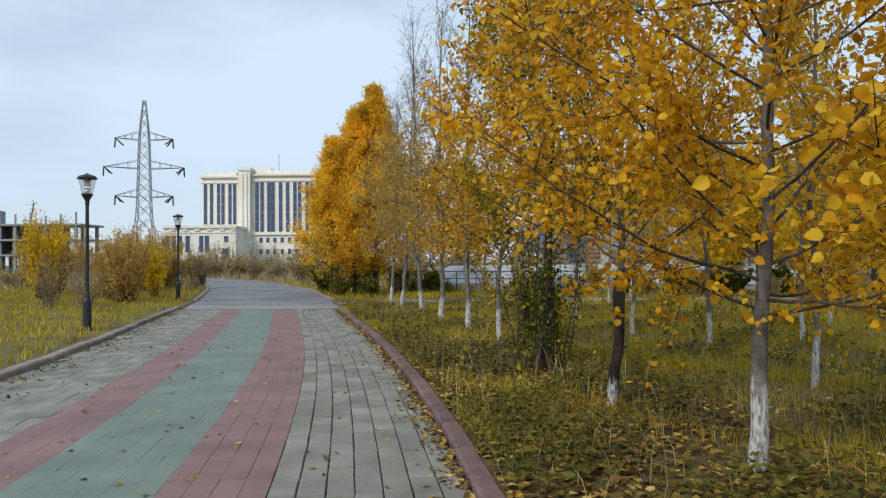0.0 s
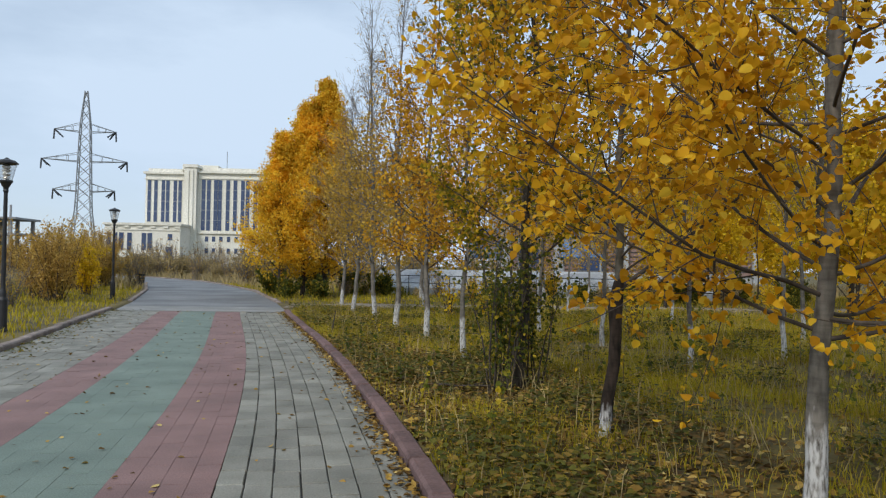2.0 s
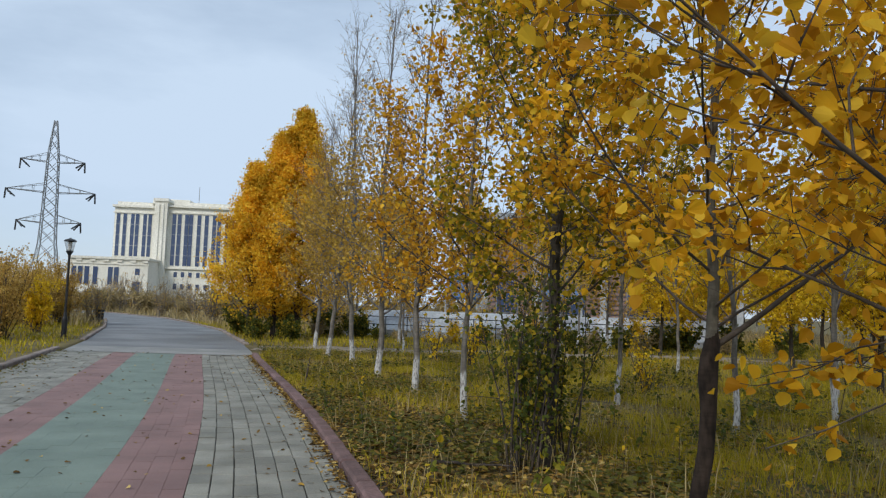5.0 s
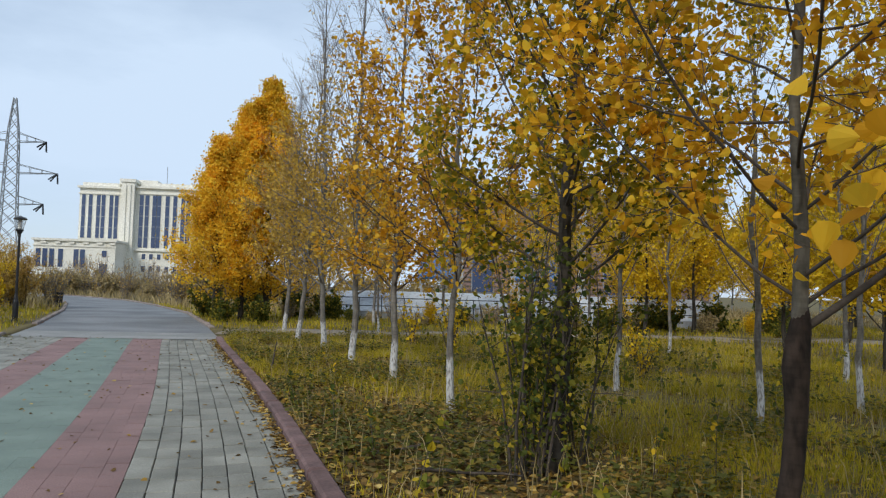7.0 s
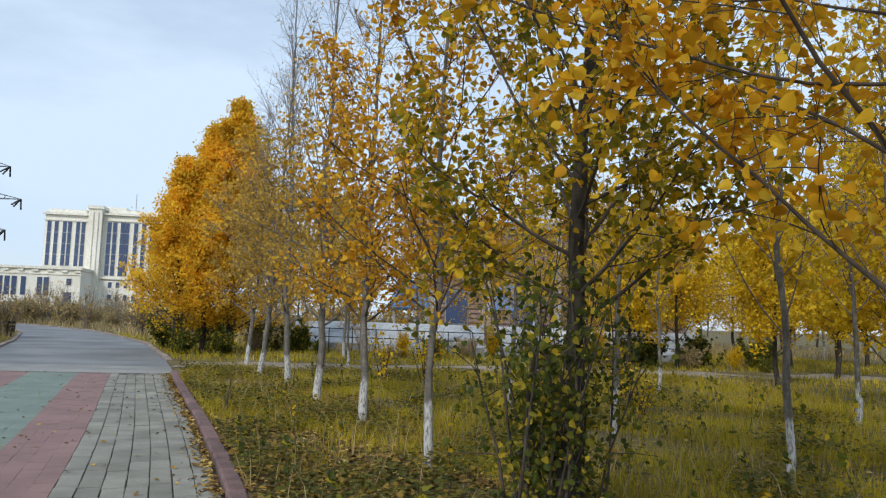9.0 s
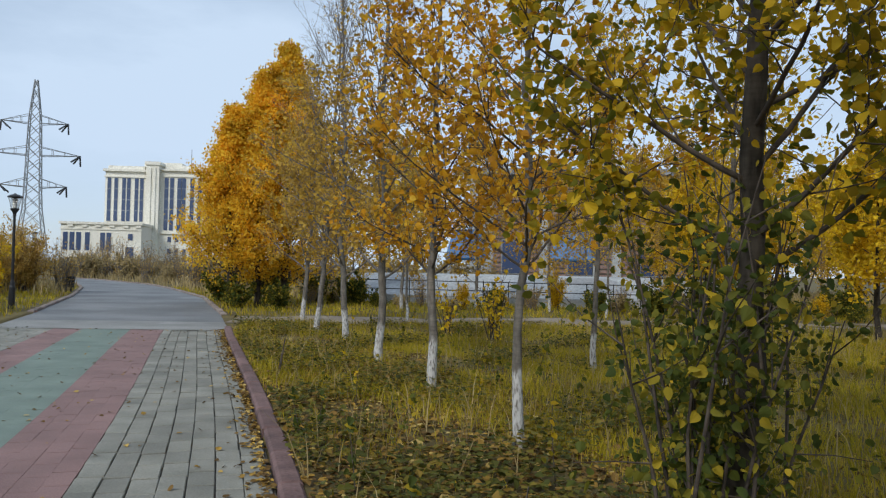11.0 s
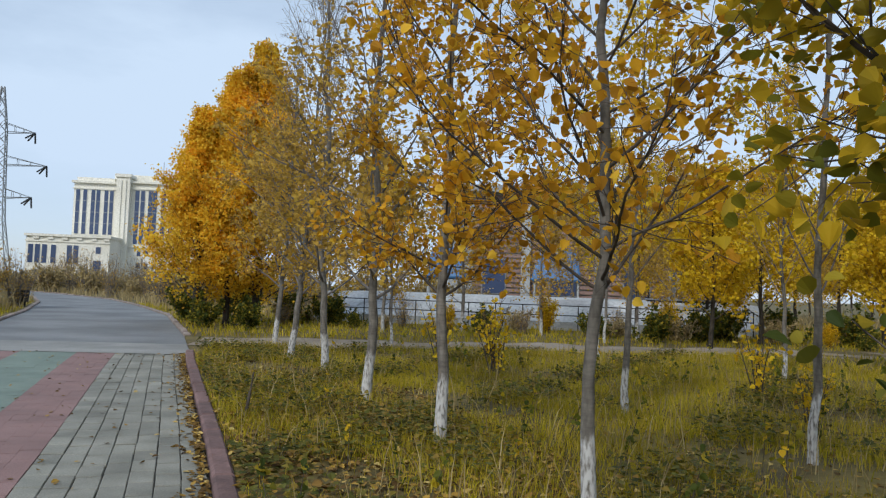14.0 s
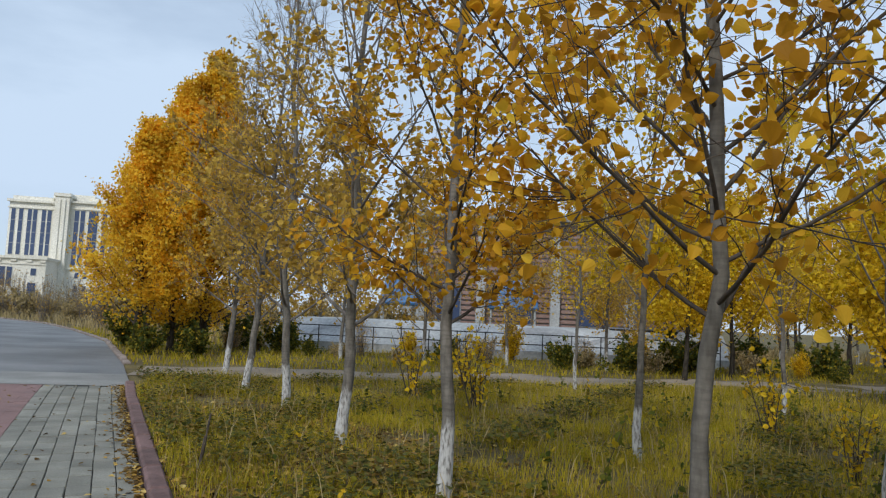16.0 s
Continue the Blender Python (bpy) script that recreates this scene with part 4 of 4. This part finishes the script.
hall = thing("sports_hall", "hall with reddish-brown slatted cladding and white columns", "building", (9.5, 78, 0), rz=-12)
part("wall", box(0, 26, 0, 18, 0, 10.5), M_WHITEWALL, hall)
for k in range(21):
    part("slat", box(2.2, 25.5, -0.25, -0.01, 1.2 + k * 0.44, 1.5 + k * 0.44), M_BRICKRED, hall)
for x in (0.1, 6.5, 13.0, 19.5, 25.4):
    part("column", box(x, x + 0.8, -0.8, -0.26, 0, 10.3), M_WHITEWALL, hall)
for x, w in ((3.0, 2.2), (9.0, 2.6), (15.5, 2.4)):
    win = part("window", box(x, x + w, -0.34, -0.26, 1.4, 4.6), M_STEEL, hall)
    part("pane", box(x + 0.1, x + w - 0.1, -0.38, -0.345, 1.5, 4.5), M_GLASS, win, "dark glass")
part("roof", box(-0.6, 26.6, -1.2, 18.6, 10.5, 11.1), M_STEEL, hall)
def shelter(x, y, rz, wide):
    ob = thing("white_shelter", "white shelter with a deep blue fabric roof", "shelter", (x, y, 0), "shelters on the sports ground", rz=rz)
    for px in (0, wide - 0.3):
        for qy in (0, 2.4):
            part("post", add_bar(bmesh.new(), (px, qy, 0), (px, qy, 2.6), 0.09, 8), M_WHITEWALL, ob)
    roof = box(-0.3, wide, -0.3, 2.7, 2.5, 5.0, 0.2)
    for v in roof.verts:
        if v.co.z > 4:
            v.co.x += (wide / 2 - v.co.x) * 0.3
            v.co.y += (1.2 - v.co.y) * 0.5
    part("roof", roof, M_BLUE, ob, "deep blue fabric roof")


shelter(6.6, 69.0, -10, 3.0)
shelter(14.6, 67.0, -16, 3.6)


def crescent(x, up, radius, thick, a0, a1):
    """A painted arc on the sloping bank, a few millimetres proud of it."""
    bm = bmesh.new()
    inner, outer = [], []
    for k in range(13):
        t = k / 12
        a = radians(a0 + (a1 - a0) * t)
        w = thick * math.sin(math.pi * t) + 0.02
        for r, ring in ((radius, inner), (radius + w, outer)):
            v = min(max(up + math.sin(a) * r * 0.55, 0.02), 1.65)
            ring.append(bm.verts.new((x + math.cos(a) * r, 0.3 + v, 0.4 + v * 0.5882 + 0.012)))
    for k in range(12):
        bm.faces.new((inner[k], outer[k], outer[k + 1], inner[k + 1]))
    bmesh.ops.recalc_face_normals(bm, faces=bm.faces)
    part("painted_arc", bm, M_HAZECONC, park_wall, "grey arc painted on the white bank")


for x, up, radius, thick, a0, a1 in ((3.2, 0.1, 1.6, 0.7, 10, 150), (7.5, 1.5, 1.8, 0.8, 190, 330), (12.2, 0.2, 1.9, 0.9, 20, 160), (13.6, 1.6, 1.4, 0.6, 200, 340), (17.0, 0.2, 1.7, 0.7, 30, 170)):
    crescent(x, up, radius, thick, a0, a1)
van = thing("container", "dark metal storage container at the edge of the grass", "container", (14.6, 43.5, 0))
part("body", box(0, 2.4, 0, 2.2, 0.05, 1.5, 0.03), M_DARKBOX, van)
part("lid", box(-0.05, 2.45, -0.05, 2.25, 1.504, 1.56), M_STEEL, van)


# ---- ground cover ----
def scatter(seed, n, x0, x1, y0, y1, keep=None):
    r = np.random.default_rng(seed)
    x, y = r.uniform(x0, x1, n), r.uniform(y0, y1, n)
    clear = (x > edge_right(y) + 0.2) | (x < edge_left(y) - 0.35)
    clear &= ~((np.abs(y - 31.6 - 0.02 * x) < 1.5) & (x > -5))
    if keep is not None:
        clear &= keep(x, y, r)
    return np.stack([x[clear], y[clear], ground_z(x[clear], y[clear])], -1)


def blades(seed, at, tall, wide):
    r = np.random.default_rng(seed)
    n = len(at)
    a = r.uniform(0, 2 * np.pi, n)
    h = tall * r.uniform(0.4, 1.25, n)
    w = wide * r.uniform(0.7, 1.3, n)
    tilt = np.clip(r.normal(size=(n, 2)) * 0.32, -0.6, 0.6)
    sx = np.stack([np.cos(a), np.sin(a), np.zeros(n)], -1) * w[:, None]
    mid = at + np.stack([tilt[:, 0] * h * 0.4, tilt[:, 1] * h * 0.4, h * 0.6], -1)
    tip = at + np.stack([tilt[:, 0] * h * 1.2, tilt[:, 1] * h * 1.2, h], -1)
    co = np.stack([at - sx, at + sx, mid + sx * 0.7, tip, mid - sx * 0.7], 1).reshape(-1, 3)
    tri = np.array([(0, 1, 2), (0, 2, 4), (4, 2, 3)])
    return co, (tri[None] + (np.arange(n) * 5)[:, None, None]).reshape(-1, 3)


def lush(x, y, r):
    wave = np.sin(x * 1.1 + 0.7) * np.sin(y * 0.8 + 1.1) + 0.5 * np.sin(x * 2.7 + y * 1.9)
    return wave + r.normal(size=len(x)) * 0.5 > np.where(x > edge_right(y), -0.45 + 1.15 * ((x - edge_right(y) < np.where(y < 12, 3.0, 2.4)) & (y < 17)), -0.8)


def stuff(name, co, q, mat, label, category):
    return tagged(new(name, quick_mesh(name, co, q, mat)), label, category, kind="stuff")


near_grass = scatter(61, 320000, -3.5, 12, -6, 31, lush)
stuff("grass", *blades(62, near_grass, 0.165, 0.0042), M_GRASS, "olive-yellow autumn grass under the trees", "grass")
far_grass = scatter(63, 125000, -30, 30, -8, 62, lambda x, y, r: (x < -5) | (x > 10) | (y > 30))
stuff("grass", *blades(64, far_grass, 0.2, 0.014), M_GRASS, "olive-yellow autumn grass on the verges", "grass")
stalks = scatter(65, 9000, -3, 14, 5, 31, lambda x, y, r: r.uniform(size=len(x)) < 0.4 + 0.4 * (np.sin(x * 1.7) * np.sin(y * 1.3) > 0.1))
stuff("dry_stalks", *blades(66, stalks, 0.42, 0.005), M_DRY, "dry brown stalks among the grass", "weeds")
far_stalks = scatter(67, 30000, -60, 40, 45, 130)
stuff("dry_stalks", *blades(68, far_stalks, 0.7, 0.03), M_DRY, "tall dry weeds on waste ground", "weeds")
herb_at = scatter(69, 180000, -4, 9, -4, 30, lambda x, y, r: (np.sin(x * 1.5 + 1) * np.sin(y * 1.1) + 0.4 * np.sin(x * 3.1 - y * 2.3) + r.normal(size=len(x)) * 0.25 > np.where(x - edge_right(y) < 2.8, -0.15, 0.5)))
hr = np.random.default_rng(70)
herb_at[:, 2] += hr.uniform(0.01, 0.2, len(herb_at))
me = leaves_mesh("low_herbs", hr, herb_at, 0.07, M_HERB, False, 0.0, True)
tagged(new("low_herbs", me), "low dark green weeds beside the kerb", "weeds", kind="stuff")
# tall weeds: a thin stem with a few drooping leaves
def weed(seed, height, leaf_n, leaf_size, mat):
    r = np.random.default_rng(seed)
    line = bent((0, 0, -0.03), (r.normal() * 0.12, r.normal() * 0.12, 1), height, 0.1, r, 8, 0.06)
    stem = Wood()
    stem.tube(line, np.linspace(0.005, 0.0018, 9), 4)
    q = r.uniform(2.5, 8, leaf_n)
    j = np.minimum(q.astype(int), 7)
    at = line[j] + (line[j + 1] - line[j]) * (q - j)[:, None] + r.normal(size=(leaf_n, 3)) * 0.025
    return [stem.mesh("stem", M_TWIG)], leaves_mesh("foliage", r, at, leaf_size, mat, True)


weed_sets = [weed(90, 0.5, 16, 0.06, M_SUCKER), weed(91, 0.75, 18, 0.05, M_GREENGOLD), weed(92, 0.85, 24, 0.06, M_DARKGREEN)]
wr = np.random.default_rng(95)
for i, (x, y, z) in enumerate(scatter(96, 130, -1.0, 9.5, 8.5, 26)):
    plant_shrub("weed", weed_sets[i % 3], x, y, ("short green weed in the grass", "thin weed with yellow leaves in the grass", "tall yellowing green weed in the grass")[i % 3],
                "weed", "tall weeds in the grass", wr.uniform(0, 360), wr.uniform(0.7, 1.15))
# fallen leaves: on the turf, and drifted along the kerb on the paving
lr = np.random.default_rng(71)
turf_at = scatter(72, 49000, -3.5, 8, -5, 30, lambda x, y, r: r.uniform(size=len(x)) < np.where(x - edge_right(y) < 3.0, 0.8, 0.42) * np.clip((22 - y) / 9, 0.5, 1.0))
drift_at = scatter(73, 39000, -3.5, 6, -5, 24, lambda x, y, r: (x - edge_right(y) < 3.4) & (r.uniform(size=len(x)) < 0.35 + 0.65 * (np.sin(x * 1.9 + 0.4) * np.sin(y * 1.2 + 2.0) > -0.2)))
turf_at = np.concatenate([turf_at, drift_at])
turf_at[:, 2] += lr.uniform(0.01, 0.05, len(turf_at))
me = leaves_mesh("fallen_leaves", lr, turf_at, 0.065, M_LITTER, True, 0.0, True)
tagged(new("fallen_leaves", me), "brown and yellow fallen leaves on the turf", "leaves", kind="stuff")
ly = lr.uniform(3, END, 2600)
lu = np.where(lr.uniform(size=2600) < 0.8, lr.exponential(0.07, 2600), lr.uniform(0, 5.7, 2600) ** 1.0)
lu = np.clip(lu, 0.02, 5.7)
path_at = np.stack([kerb_x(ly) - lu, ly, np.full(2600, 0.012)], -1)
me = leaves_mesh("fallen_leaves", lr, path_at, 0.05, M_LITTER, True, 0.0, True)
tagged(new("fallen_leaves", me), "small dry leaves drifted along the kerb on the paving", "leaves", kind="stuff")
ey = lr.uniform(6, END, 1500)
edge_at = np.stack([kerb_x(ey) - 5.72 + np.minimum(lr.exponential(0.22, 1500), 1.2), ey, np.full(1500, 0.012)], -1)
edge_at = edge_at[np.sin(ey * 2.1) + np.sin(ey * 5.3) > -0.6]
me = leaves_mesh("fallen_leaves", lr, edge_at, 0.06, M_HERB, False, 0.0, True)
tagged(new("fallen_leaves", me), "dark damp leaves and moss along the far kerb", "leaves", kind="stuff")
stake = thing("stake", "short dark stake with dead leaves in the grass", "stake", (-1.57, 19.3, 0))
part("stem", add_bar(add_bar(bmesh.new(), (0, 0, 0), (0.05, 0, 0.36), 0.018, 6), (0.05, 0, 0.34), (0.08, 0.02, 0.58), 0.012, 6), M_TWIG, stake)
for x, y, rz, long in ((0.55, 12.3, 12, 1.3), (0.7, 11.2, -35, 1.0), (1.6, 5.9, 70, 0.9)):
    dead = thing("fallen_branch", "dead dark branch lying among leaves", "branch", (x, y, 0.035), rz=rz)
    wood = Wood()
    rr = np.random.default_rng(int(rz) + 100)
    wood.tube(bent((-long / 2, 0, 0.02), (1, 0, 0.05), long, -0.05, rr, 6, 0.08), np.linspace(0.022, 0.008, 7), 6)
    wood.tube(bent((0, 0, 0.04), (0.7, 0.6, 0.1), long * 0.4, 0, rr, 4, 0.1), np.linspace(0.012, 0.004, 5), 5)
    under("limb", wood.mesh("limb", M_TWIG), dead)

# ---- kerbstones and pavers, piece by piece ----
def chamfered(w, l, h, c):
    """A block with a chamfered top, its top at z = 0."""
    bm = bmesh.new()
    rings = [[bm.verts.new((sx * (w / 2 - d), sy * (l / 2 - d), z)) for sx, sy in ((-1, -1), (1, -1), (1, 1), (-1, 1))]
             for d, z in ((0, -h), (0, -c), (c, 0))]
    for lo_ring, hi_ring in zip(rings, rings[1:]):
        for i in range(4):
            bm.faces.new((lo_ring[i], lo_ring[(i + 1) % 4], hi_ring[(i + 1) % 4], hi_ring[i]))
    bm.faces.new(rings[-1])
    return bm


def heading(y):
    return math.degrees(math.atan(float(np.polyval(np.polyder(BEND_FIT), y))))


pr = np.random.default_rng(81)


def kerb_line(name, label, mat, x_of, y0, y1, width, top, jitter):
    line = thing(name, label, "kerb", kind="structure")
    me = bpy.data.meshes.new("kerbstone")
    bm = chamfered(width, 0.985, 0.25, 0.025)
    bm.to_mesh(me)
    bm.free()
    me.materials.append(mat)
    y = y0
    while y < y1:
        x, x2 = float(x_of(y)), float(x_of(y + 0.97))
        turn = math.degrees(math.atan2(x2 - x, 0.97))
        under("kerbstone", me, line, at=pose((x + x2) / 2 + pr.normal() * jitter, y + 0.485, top + pr.normal() * jitter, pr.normal() * 0.3, pr.normal() * 0.5, -turn))
        y += 0.97 + 0.005
    return line


kerb_line("kerb_right", "worn dark red concrete kerb along the path", M_KERB, lambda y: kerb_x(y) + 0.12, -8, 28.0, 0.18, 0.075, 0.006)
kerb_line("kerb_left", "worn brownish kerb along the grass verge", M_KERB_GREY, lambda y: kerb_x(y) - 5.88, -4, 27.5, 0.2, 0.09, 0.006)
kerb_line("kerb_road_right", "pale low kerb round the bend of the road", M_KERB_GREY, lambda y: edge_right(np.asarray(y)) + 0.1, 33.4, 95, 0.18, 0.09, 0.006)
kerb_line("kerb_road_left", "pale low kerb beside the road", M_KERB_GREY, lambda y: edge_left(np.asarray(y)) - 0.1, 33.4, 80, 0.18, 0.09, 0.006)

LONG = 0.4
paving = thing("paving", "path paved in grey, red and green strips of worn concrete blocks", "paving", kind="structure")
rest = {}
for number, (u0, u1, mat, tone) in enumerate(STRIPS):
    count = max(1, round((u1 - u0) / 0.2))
    wide = (u1 - u0) / count
    me = bpy.data.meshes.new("paver")
    gap = (0.013, 0.0045, 0.002, 0.0035, 0.006)[number]
    worn = 0.3 if tone != "grey" else 1.0  # the coloured blocks lie more evenly
    bm = chamfered(wide - gap, LONG - gap * (0.85 if number == 0 else 0.4), 0.05, 0.006 if number == 0 else 0.001)
    bm.to_mesh(me)
    bm.free()
    me.materials.append(mat)
    base = np.array([v.co[:] for v in me.vertices])
    faces = np.array([tuple(pl.vertices) for pl in me.polygons])
    single = {0: (5.5, 16.0), 1: (6.5, 14.0), 2: (6.5, 12.0)}.get(number, (99, 99))
    co, qs, n = [], [], 0
    for c in range(count):
        y = -6.0 + pr.uniform(0, LONG)
        while y < END - LONG / 2:
            x = float(kerb_x(y)) - (u0 + (c + 0.5) * wide)
            at = pose(x + pr.normal() * 0.002 * worn, y, pr.normal() * 0.0025 * worn, pr.normal() * 0.35 * worn, pr.normal() * 0.45 * worn, -heading(y) + pr.normal() * 0.3 * worn)
            if single[0] < y < single[1]:
                under("paver", me, paving, at=at)
            else:
                m = np.array(at)
                co.append(base @ m[:3, :3].T + m[:3, 3])
                qs.append(faces + n)
                n += len(base)
            y += LONG
    under("paver_strip", quick_mesh("paver_strip", np.concatenate(co), np.concatenate(qs), mat), paving, "strip of worn %s concrete blocks" % tone, kind="stuff")
